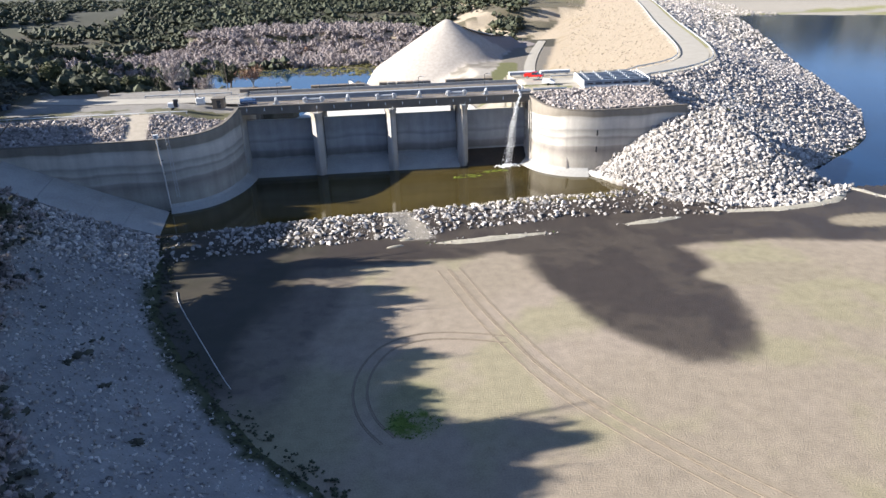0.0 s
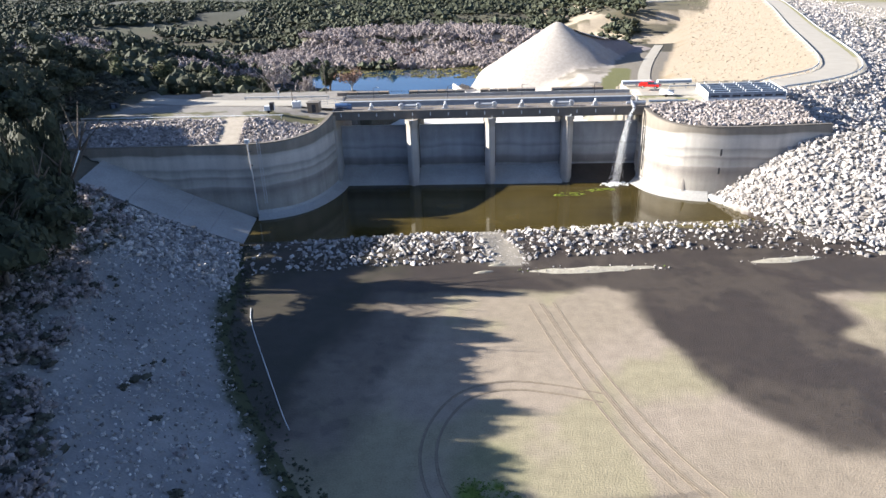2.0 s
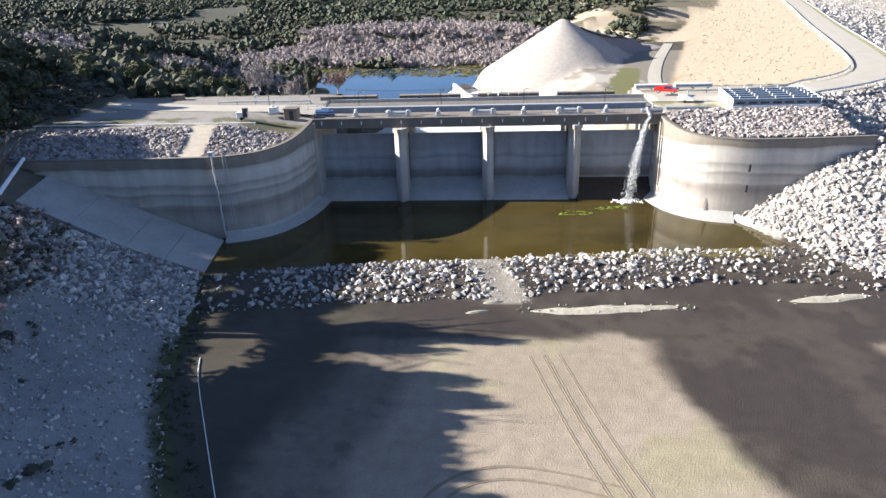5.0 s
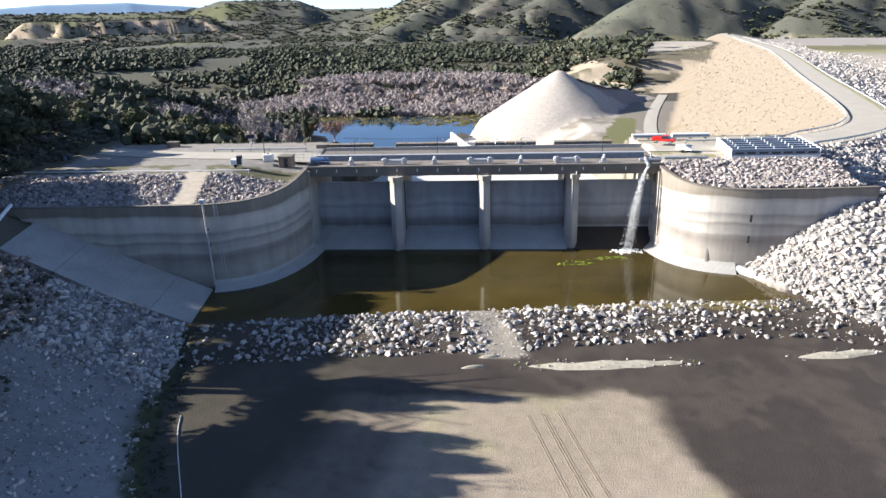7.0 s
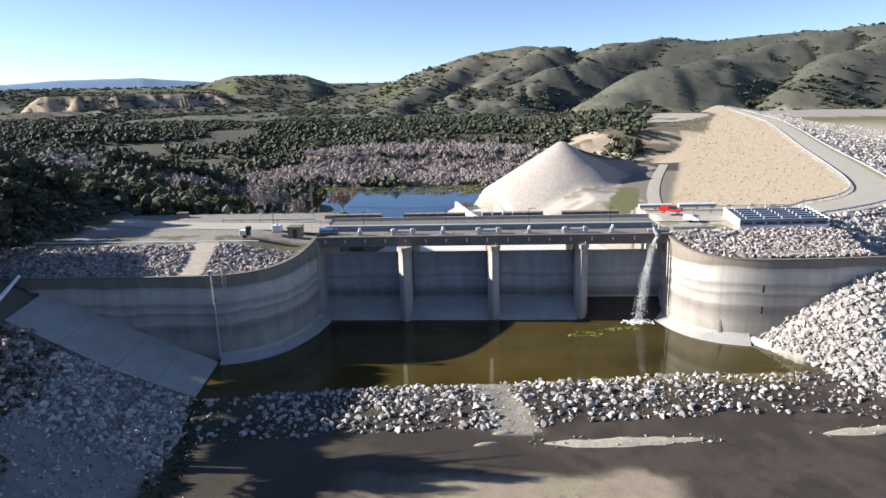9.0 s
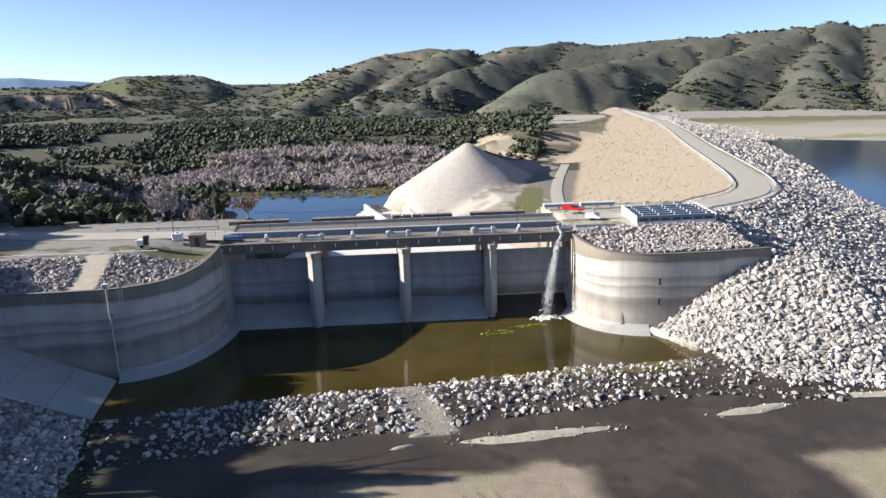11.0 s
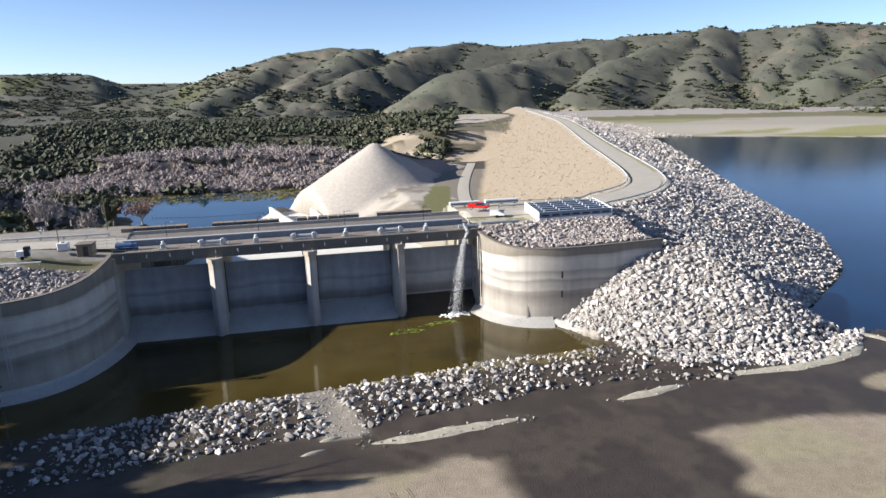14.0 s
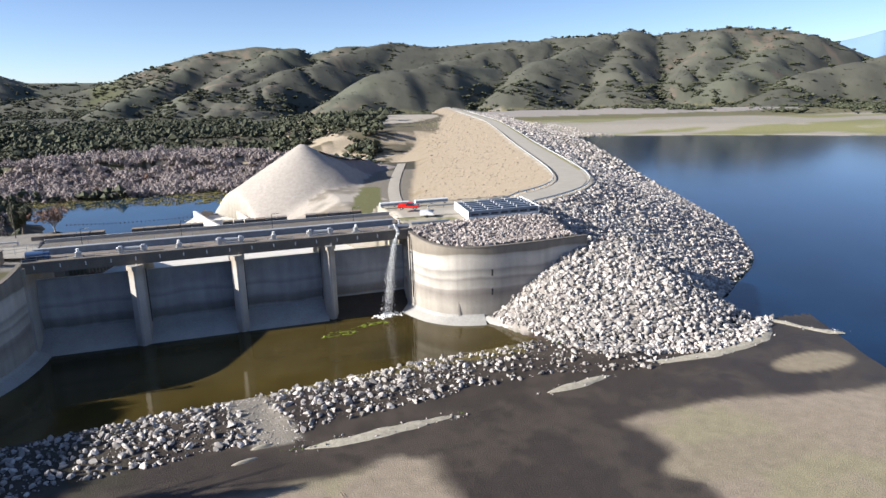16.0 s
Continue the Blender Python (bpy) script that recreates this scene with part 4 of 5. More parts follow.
bp = spread(8500, -52, 66, 96, 126, on_berm)
bs_ = sizes(len(bp), 0.12, 0.72, 2.8)
bp[:, 2] += 0.22 * bs_
near = np.argsort(np.abs(bp[:, 0] - 6) + 0.6 * np.abs(bp[:, 1] - 108) - 60 * bs_)
one, rest = near[:280], near[280:]
stuff(scatter("rubble", ROCKS_PLAIN, bp[rest], bs_[rest], M_ROCK), "rubble", "loose pale rubble", "rocks", berm)
shapes_me = [fast_mesh("boulder", co, fa, M_ROCK) for co, fa in ROCKS_FINE]
for i in one:
    ob = new("boulder", shapes_me[i % len(shapes_me)])
    ob.parent = berm
    ob.matrix_basis = pose(*bp[i], RNG.uniform(-25, 25), RNG.uniform(-25, 25), RNG.uniform(0, 360)) @ Matrix.Diagonal((bs_[i], bs_[i], bs_[i], 1))

p = spread(1600, -6, 6, 103, 121, lambda x, y, z: np.abs(x + 0.4 + 0.3 * (y - 113)) < 3.4)
stuff(scatter("ramp_gravel", ROCKS_PLAIN, p, sizes(len(p), 0.04, 0.2, 2.5), M_ROCK), "ramp_gravel", "loose gravel on the ramp through the berm", "gravel")

# rock spur beside the east wall and riprap on the dam
def on_spur(x, y, z):
    d, _, _ = dist_line(x, y, [(64, 141), (77, 137.5)])
    cd, ca, cs = crest_d(x, y)
    front = dist_line(x, y, RIGHT_WALL)[2] < 0
    return (z > -0.3) & (d < 29) & ((x > 68) | front) & (x > 44.5 + 0.45 * (138 - y)) & (cs < 0)


sp = spread(33000, 40, 108, 106, 165, on_spur)
ss = sizes(len(sp), 0.16, 0.85, 2.6)
sp[:, 2] += 0.25 * ss
spur = thing("rock_spur", "steep heap of pale angular boulders beside the wall", "rock heap")
pick = np.argsort(-ss + 0.02 * np.abs(sp[:, 1] - 122) + 0.012 * np.abs(sp[:, 0] - 64))
one, rest = pick[:290], pick[290:]
stuff(scatter("rubble", ROCKS_PLAIN, sp[rest], ss[rest], M_ROCK), "rubble", "loose angular rubble", "rocks", spur)
for i in one:
    ob = new("boulder", shapes_me[i % len(shapes_me)])
    ob.parent = spur
    ob.matrix_basis = pose(*sp[i], RNG.uniform(-25, 25), RNG.uniform(-25, 25), RNG.uniform(0, 360)) @ Matrix.Diagonal((ss[i], ss[i], ss[i], 1))


def on_dam(x, y, z):
    cd, ca, cs = crest_d(x, y)
    sd, _, _ = dist_line(x, y, [(64, 141), (77, 137.5)])
    return (cs < 0) & (cd > 6.6) & (z > -0.25) & (z < 17.3) & (x > 69) & (sd > 20)


dp = np.concatenate([spread(30000, 69, 190, 118, 262, on_dam), spread(12000, 100, 330, 262, 800, on_dam)])
ds = np.where(dp[:, 1] < 262, sizes(len(dp), 0.26, 0.85, 2.4), sizes(len(dp), 0.6, 1.3, 2.0))
dp[:, 2] += 0.2 * ds
stuff(scatter("dam_riprap", ROCKS_PLAIN, dp, ds, M_RIPRAP), "dam_riprap", "grey-brown riprap on the upstream face of the dam", "riprap")


def on_fill_r(x, y, z):
    d, _, s = dist_line(x, y, RIGHT_WALL)
    return (s > 0) & (d > 0.9) & (y < 153.5 - 0.3 * (42 - np.minimum(x, 42))) & (z > 10) & (x > 33.5)


fp = np.concatenate([spread(6500, 33, 72, 136, 156, on_fill_r), spread(1800, 66, 84, 140, 172, lambda x, y, z: (crest_d(x, y)[0] > 7) & (z > 9))])
fs_ = sizes(len(fp), 0.2, 0.72, 2.2)
fp[:, 2] += 0.2 * fs_
stuff(scatter("fill_rocks", ROCKS_PLAIN, fp, fs_, M_FILL), "fill_rocks", "pinkish-grey rock fill behind the east wall", "riprap")


def on_fill_l(x, y, z):
    d, _, s = dist_line(x, y, LEFT_WALL)
    path = np.abs(x + 57 + 0.2 * (y - 140)) < 2.4
    return (s > 0) & (d > 0.9) & (d < 17.5) & (x > -96) & ~path & (y < 146.5)


fp = spread(9500, -96, -36, 126, 148, on_fill_l)
fs_ = sizes(len(fp), 0.2, 0.72, 2.2)
fp[:, 2] += 0.2 * fs_
stuff(scatter("fill_rocks", ROCKS_PLAIN, fp, fs_, M_FILL), "fill_rocks", "grey rock fill behind the west wall", "riprap")


def on_bank(x, y, z):
    d, a, s = dist_line(x, y, BANK_TOE)
    ok = (s > 0) | (x < -60)
    lower = np.where(y > 92, 1.0, np.where(d < 5, 0.35, 0.6))
    return ok & (y < 112.5 + 0.05 * (x + 48)) & (d > 0.8) & (d < 34) & (RNG.rand(len(x)) < lower)


kp = spread(36000, -84, 0, 28, 113, on_bank)
ks = np.where(kp[:, 1] > 90 + 6 * RNG.rand(len(kp)), sizes(len(kp), 0.2, 0.85, 2.4), sizes(len(kp), 0.1, 0.4, 2.4))
kp[:, 2] += 0.15 * ks
stuff(scatter("bank_stones", ROCKS_PLAIN, kp, ks, M_ROCK), "bank_stones", "crushed pale stone covering the west bank", "stones")

# concrete kerb along the foot of the spur, and the pale bars in the shallows
line = smooth_line([(42.6, 139.0, 0.1), (44.5, 136.6, 0.1), (48.3, 130.4, 0.1), (51.0, 124.5, 0.05), (53, 120.5, -0.1)], 0.6)
tagged(sweep("kerb", line, [(-0.35, -0.8), (-0.35, 0.45), (0.5, 0.85), (1.0, 0.9), (1.0, -0.8)], M_SLAB), "pale concrete kerb along the pool edge", "kerb", kind="structure")


M_BAR = mat("pale_gravel_bar", (0.37, 0.34, 0.27), 0.95, var=0.5, scale=1.4, fine=7, bump=0.7)


def bar(pts, w, label):
    line = smooth_line(pts, 0.5)
    nrm, v, f = side_of(line), [], []
    cols = [-1, -0.8, -0.45, 0, 0.45, 0.8, 1]
    n = len(line)
    for i, ((x, y), (nx, ny)) in enumerate(zip(line, nrm)):
        e = math.sin(math.pi * (i + 0.3) / (n - 0.4)) ** 0.4
        for c in cols:
            k = w * e * (0.7 + 0.6 * vnoise(np.array([i * 0.22 + (5 if c > 0 else 0)]), np.array([w * 9.1]))[0])
            v.append((x + nx * c * k, y + ny * c * k, -0.25 + 0.6 * (1 - abs(c) ** 1.5) * e))
    m = len(cols)
    for i in range(n - 1):
        for j in range(m - 1):
            f.append((i * m + j, i * m + j + 1, (i + 1) * m + j + 1, (i + 1) * m + j))
    return tagged(mesh_ob("gravel_bar", v, f, M_BAR, smooth=True), label, "gravel bar", "gravel bars")


bar([(4.5, 101.0), (12, 101.2), (20, 102.0), (27.5, 102.6)], 1.7, "narrow pale gravel bar with green growth")
bar([(41.5, 104.2), (47, 105.0), (54.5, 106.2)], 1.5, "narrow pale gravel bar in the shallows")
bar([(58.5, 109.2), (66, 107.8), (75, 107.2), (83, 108.6), (90, 111), (93, 115), (96, 117.5), (98, 114), (99.5, 110.5), (104, 107)], 2.0, "winding pale gravel bar at the water's edge")
bar([(-1.5, 103.2), (1.5, 103.8)], 0.7, "small pale gravel bar below the ramp")
bar([(-4, 100.2), (-0.5, 101.0)], 0.5, "small pale gravel bar below the ramp")

# loose stones on the bars and on the dam face
p = spread(5000, -6, 114, 98, 121, lambda x, y, z: np.minimum.reduce([dist_line(x, y, q)[0] for q in ([(4.5, 101.0), (27.5, 102.6)], [(41.5, 104.2), (54.5, 106.2)], [(58.5, 109.2), (66, 107.8), (75, 107.2), (83, 108.6), (90, 111), (93, 115), (96, 117.5), (98, 114), (99.5, 110.5), (104, 107)])]) < 1.5 * RNG.rand(len(x)))
p[:, 2] = 0.12
stuff(scatter("bar_stones", ROCKS_PLAIN, p, sizes(len(p), 0.08, 0.32, 2.0), M_ROCK), "bar_stones", "small pale stones on the gravel bars", "stones")
M_TANSTONE = mat("tan_stone", (0.285, 0.238, 0.178), 0.95, var=0.3, scale=0.5, fine=4, bump=0.4, rand=0.45)
p = spread(26000, 50, 260, 184, 760, lambda x, y, z: (crest_d(x, y)[2] > 0) & (crest_d(x, y)[0] > 6.8) & (crest_d(x, y)[0] < 52) & (RNG.rand(len(x)) < 200 / y))
stuff(scatter("dam_face_stones", ROCKS_PLAIN, p, sizes(len(p), 0.18, 0.5, 2.0) * (0.7 + p[:, 1] / 500), M_TANSTONE), "dam_face_stones", "tan stones bedded in the downstream dam face", "stones")

# ---- plants ----
def crown_shape(seed, n, leaf, lobes, squash=0.8, up=0.0, core=0.0):
    """Loose leaf sprays gathered in lobes, over denser clumps of size core: returns triangles for a crown about one unit in radius."""
    rs = np.random.RandomState(seed)
    c = rs.normal(size=(lobes, 3)) * np.array([0.5, 0.5, 0.3]); r = rs.uniform(0.3, 0.58, lobes)
    k = rs.randint(0, lobes, n)
    d = rs.normal(size=(n, 3)); d /= np.linalg.norm(d, axis=1)[:, None]
    p = c[k] + d * (r[k] * rs.uniform(0.6, 1.05, n) ** 0.5)[:, None]
    p[:, 2] = p[:, 2] * squash
    nrm = d + rs.normal(size=(n, 3)) * 0.55; nrm /= np.linalg.norm(nrm, axis=1)[:, None]
    t = np.cross(nrm, rs.normal(size=(n, 3))); t /= np.linalg.norm(t, axis=1)[:, None]
    if up:
        t = t * (1 - up) + np.array([0, 0, up]); t /= np.linalg.norm(t, axis=1)[:, None]
    w = np.cross(nrm, t)
    s = leaf * rs.uniform(0.6, 1.4, (n, 1))
    asp = 0.3 if up else 0.62
    v = np.stack([p - t * s, p + w * s * asp, p + t * s, p - w * s * asp], 1).reshape(-1, 3)
    q = np.arange(4 * n).reshape(n, 4)
    f = np.concatenate([q[:, :3], q[:, [0, 2, 3]]])
    if core:
        ico, tri = ICO if n > 60 else OCTA
        for j in range(lobes):
            lump = ico * (1 + rs.uniform(-0.22, 0.22, (len(ico), 1))) * r[j] * core + c[j]
            lump[:, 2] *= squash
            f = np.concatenate([f, tri + len(v)])
            v = np.concatenate([v, lump])
    return v, f


def ico_shape(level):
    bm = bmesh.new()
    bmesh.ops.create_icosphere(bm, subdivisions=level, radius=1.0)
    co, fa = np.array([v.co[:] for v in bm.verts]), np.array([[v.index for v in f.verts] for f in bm.faces])
    bm.free()
    return co, fa


ICO = ico_shape(1)
OCTA = (np.array([(1, 0, 0), (-1, 0, 0), (0, 1, 0), (0, -1, 0), (0, 0, 1), (0, 0, -1)], float) * 1.15,
        np.array([(4, 0, 2), (4, 2, 1), (4, 1, 3), (4, 3, 0), (5, 2, 0), (5, 1, 2), (5, 3, 1), (5, 0, 3)]))
OAKS = [crown_shape(s, 1500, 0.075, 13, core=0.82) for s in (1, 2, 3, 4)]
MID_OAKS = [crown_shape(s, 170, 0.11, 8, core=0.82) for s in (15, 16, 17, 18)]
FAR_OAKS = [crown_shape(s, 18, 0.17, 6, core=1.0) for s in (5, 6, 7, 8)]
DOTS = [crown_shape(s, 5, 0.4, 2, 0.6, core=0.9) for s in (21, 22, 23)]
HILLTREES = [crown_shape(s, 10, 0.22, 4, 0.7, core=1.05) for s in (31, 32, 33)]
SHRUBS = [crown_shape(s, 16, 0.24, 3, 0.6, core=0.9) for s in (9, 10, 11)]
TWIGS = [crown_shape(s, 90, 0.17, 7, 0.85, 0.45, core=0.55) for s in (12, 13, 14)]
FINE_TWIGS = [crown_shape(s, 900, 0.11, 11, 0.85, 0.45) for s in (41, 42, 43)]


def trunk_bm(h, r, limbs, seed, spread_=0.5):
    rs = random.Random(seed)
    bm = bmesh.new()
    p, q = Vector((0, 0, -0.4)), Vector((rs.uniform(-0.1, 0.1) * h, rs.uniform(-0.1, 0.1) * h, h * 0.45))
    rod_bm(bm, p, q, r, r * 0.7, 8)
    for k in range(limbs):
        a = k * 2.4 + rs.random()
        e = q + Vector((math.cos(a) * h * spread_ * rs.uniform(0.4, 0.9), math.sin(a) * h * spread_ * rs.uniform(0.4, 0.9), h * rs.uniform(0.2, 0.5)))
        rod_bm(bm, q - Vector((0, 0, rs.random() * h * 0.2)), e, r * 0.45, r * 0.12, 6)
        for _ in range(2):
            g = e + Vector((rs.uniform(-1, 1), rs.uniform(-1, 1), rs.uniform(0.2, 1.2))) * h * 0.16
            rod_bm(bm, e.lerp(q, 0.3), g, r * 0.2, r * 0.05, 5)
    return bm


def tree(name, h, rad, material, label, seed, kind="oak", group=""):
    root = thing(name, label, "tree", group)
    part("trunk", trunk_bm(h * 0.8, 0.035 * h, 6, seed), M_PALEBARK if kind == "bare" else M_BARK, root)
    co, fa = {"oak": OAKS, "bare": FINE_TWIGS}[kind][seed % 3]
    co = co * np.array([rad, rad, h * 0.46]) + np.array([0, 0, h * 0.58])
    ob = new("crown", fast_mesh("crown", co, fa, material))
    ob.parent = root
    return root


def plant(root, places):
    first = True
    for x, y, s, a in places:
        m = pose(x, y, float(land(np.array([x]), np.array([y]))[0]) - 0.1, 0, 0, a) @ Matrix.Diagonal((s, s, s, 1))
        if first:
            root.matrix_basis = m; first = False
        else:
            ob = copy_thing(root, pose(0, 0, 0)); ob.matrix_basis = m


# oaks on the west bank, whose long shade lies over the silt
bank_a, bank_b = [], []
for i in range(46):
    y = 34 + i * 1.1
    x = -63 - (i % 4) * 5.5 + RNG.uniform(-2, 2)
    (bank_a if i % 2 else bank_b).append((x, y, RNG.uniform(0.95, 1.15), RNG.uniform(0, 360)))
plant(tree("oak_tree", 13.5, 5.6, M_OAK, "dense dark green oak on the west bank", 1, group="bank oaks"), bank_a)
plant(tree("oak_tree", 12.5, 5.2, M_OAK, "rounded dark green oak on the west bank", 2, group="bank oaks"), bank_b)
plant(tree("tall_tree", 21, 3.4, M_OAK, "tall narrow dark tree on the west bank", 3, group="tall bank trees"), [(-66, 48.4, 1.1, 20), (-66, 44.6, 0.9, 60), (-66, 83, 0.97, 90), (-68, 94.3, 1.04, 200), (-72, 96, 0.9, 20), (-66, 67.4, 0.9, 120)])
west = [(-108, 112, 1.3, 30), (-112, 124, 1.3, 60), (-114, 134, 1.3, 60), (-104, 104, 1.2, 10), (-100, 131, 1.3, 10), (-96, 116, 1.2, 80), (-90, 122.5, 0.9, 150), (-97, 128, 1.1, 220), (-94, 135.5, 0.95, 300), (-103, 138, 1.2, 33), (-102, 122, 1.2, 70), (-106, 149, 1.0, 10), (-104, 158, 0.9, 100), (-112, 166, 1.0, 200), (-108, 176, 0.9, 20), (-120, 178, 1.1, 60), (-122, 160, 1.1, 0)]
plant(tree("oak_tree", 11.5, 5.2, M_OAK, "dark green oak beside the end of the wall", 4, group="wall end oaks"), west)
# trees beyond the yard
plant(tree("oak_tree", 12, 5.6, M_OLIVE, "olive-green oak behind the gravel yard", 5, group="yard trees"), [(-118, 196, 1.0, 0), (-125, 207, 1.1, 50), (-108, 212, 0.95, 100), (-112, 188, 0.7, 160), (-98, 226, 0.9, 220), (-80, 222, 1.0, 10), (-84, 212, 0.8, 77)])
plant(tree("cottonwood", 11, 2.6, M_OAK, "slim green tree behind the yard", 6, group="slim trees"), [(-46, 186, 0.85, 0), (-72, 215, 1.0, 40), (-69, 200, 0.6, 90)])
plant(tree("bare_tree", 13, 3.6, M_BARE, "leafless pale-barked tree behind the yard", 7, "bare", "bare trees"), [(-64, 196, 1.0, 0), (-58, 205, 0.7, 120)])
plant(tree("willow_shrub", 7, 3.6, M_RUST, "rust-brown leafless willow beside the bridge", 8, "bare", "rust willows"), [(-39, 184, 1.0, 0), (-36, 189, 0.9, 200)])


def grow(name, shapes, pts, size, material, label, category, tall=1.0):
    st = np.ones((len(pts), 3)) * RNG.uniform(0.85, 1.2, (len(pts), 1)); st[:, 2] *= tall
    pts = pts + np.array([0, 0, 1]) * (size * 0.45 * tall)[:, None]
    stuff(scatter(name, shapes, pts, size, material, 0.12, False, st), name, label, category)


def rr_b(x, y):
    return np.hypot(x, y - 23), np.degrees(np.arctan2(x, np.maximum(y - 23, 1e-3)))


def dry(x, y, z):
    heap = dist_line(x, y, HEAP)[0] < 50
    pond = (z < -24.3) & (x > -140) & (x < 20) & (y < 520)
    cd, ca, cs = crest_d(x, y)
    return ~heap & ~pond & ~((cd < 95) & (y > 170)) & ~((cs < 0) & (y > 150) & (z < 6)) & ~((x > 25) & (y < 330))


def forest(n, x0, x1, y0, y1, thr, scale, extra=None):
    def keep(x, y, z):
        r, b = rr_b(x, y)
        k = dry(x, y, z) & (fbm(x + 91, y, scale) > thr) & (b > -47) & (b < 55)
        return k & extra(x, y, z) if extra else k
    return spread(n, x0, x1, y0, y1, keep)


willow_zone = lambda x, y: (np.hypot((x + 65 + 0.1 * (y - 560)) / 125, (y - 590) / 85) < 1) & (y > 515 - 0.1 * x)
p = forest(3300, -520, -50, 183, 520, 0.36, 60, lambda x, y, z: ~willow_zone(x, y) & ~((x > -125) & (y > 235)))
grow("oak_wood", MID_OAKS, p, sizes(len(p), 2.6, 6.4, 1.3), M_OAK, "dark oak woodland in the valley", "woodland", 1.15)
p = forest(6000, -900, 260, 520, 1000, 0.40, 90, lambda x, y, z: ~willow_zone(x, y))
grow("oak_wood", FAR_OAKS, p, sizes(len(p), 3.0, 7.0, 1.3), M_OAK, "dark oak woodland farther down the valley", "woodland", 1.05)
p = forest(2200, -260, 90, 505, 700, 0.25, 40, lambda x, y, z: willow_zone(x, y))
grow("willow_thicket", TWIGS, p, sizes(len(p), 3.5, 6.5, 1.2), M_BARE, "lilac-grey leafless willow thicket round the pond", "thicket", 1.0)
p = forest(2400, -460, -126, 260, 640, 0.44, 50)
grow("willow_thicket", TWIGS, p, sizes(len(p), 3.0, 5.5, 1.2), M_BARE, "lilac-grey leafless thicket in the valley", "thicket", 1.0)
p = forest(240, -200, -60, 420, 640, 0.6, 50)
grow("rust_thicket", TWIGS, p, sizes(len(p), 3.0, 5.0, 1.2), M_RUST, "rust-brown leafless thicket in the valley", "thicket", 1.0)
p = forest(5000, -420, -40, 183, 560, 0.33, 30, lambda x, y, z: ~((x > -125) & (y > 235) & (y < 512)))
grow("valley_scrub", HILLTREES, p, sizes(len(p), 1.0, 2.6, 1.4), M_SAGE, "grey-green scrub on the valley slopes", "scrub", 0.8)
p = forest(4000, -300, 330, 520, 950, 0.4, 45)
grow("valley_scrub", HILLTREES, p, sizes(len(p), 1.2, 3.2, 1.4), M_SAGE, "grey-green scrub on the terrace", "scrub", 0.7)
p = spread(3000, -170, -92, 128, 205, lambda x, y, z: (x < -94 - 5 * fbm(x, y, 8)) | (y > 182))
grow("yard_scrub", SHRUBS, p, sizes(len(p), 0.7, 2.1, 1.4), M_SAGE, "dull green scrub beyond the west yard", "scrub", 0.8)
p = spread(500, 50, 260, 200, 800, lambda x, y, z: (crest_d(x, y)[2] > 0) & (crest_d(x, y)[0] > 26) & (crest_d(x, y)[0] < 60) & (fbm(x, y, 14) > 0.56))
grow("dam_scrub", SHRUBS, p, sizes(len(p), 0.5, 1.4, 1.4), M_SAGE, "low brown scrub at the foot of the dam face", "scrub", 0.6)
p = spread(2600, -150, 40, 400, 540, lambda x, y, z: (z > -25.2) & (z < -22) & (y > 490 - 0.2 * x - 25))
grow("reed_bed", SHRUBS, p, sizes(len(p), 1.0, 2.4, 1.2), M_REED, "yellow-green reeds along the pond", "reeds", 0.6)


def on_hill(x, y, z):
    r, b = rr_b(x, y)
    e = 14.0
    hollow = land(x + e, y) + land(x - e, y) + land(x, y + e) + land(x, y - e) - 4 * z
    east = land(x - e, y) - land(x + e, y)
    want = 0.02 + 0.6 * sstep(0.46, 0.56, fbm(x + 50, y, 110)) * (b < -4) + 0.9 * sstep(2.0, 7.0, hollow) + 0.35 * sstep(9, 16, east) + 0.8 * sstep(0.50, 0.58, fbm(x, y, 70)) * (r < 1260) * (z < 48) * ((b < 5) | (b > 20)) + 0.3 * (z > 148) * (np.abs(r - 1650) < 40)
    return (r > 900) & (r < 2350) & (b > -46) & (b < 56) & (z > 1) & (RNG.rand(len(x)) < want)


p = spread(60000, -1500, 1450, 500, 2300, on_hill)
grow("hill_oaks", HILLTREES, p, sizes(len(p), 2.5, 7.5, 1.4), M_OAK, "dark oaks and chaparral in the folds of the hills", "woodland", 0.8)
p = spread(14000, -1250, 1450, 500, 1850, lambda x, y, z: (rr_b(x, y)[0] > 900) & (z > 4) & (np.abs(rr_b(x, y)[1]) < 55))
grow("hill_scrub", DOTS, p, sizes(len(p), 1.2, 3.0, 1.6), M_SAGE, "grey-green scrub dotted over the hills", "scrub", 0.6)


def bank_brush(x, y, z):
    d, a, s = dist_line(x, y, BANK_TOE)
    ok = ((s > 0) | (x < -60)) & (y < 113)
    return ok & (((d > 19 + 8 * (fbm(x, y, 8) - 0.5)) & (d < 46)) & (RNG.rand(len(x)) < 0.8) | (d > 4) & (d < 20) & (RNG.rand(len(x)) < 0.012))


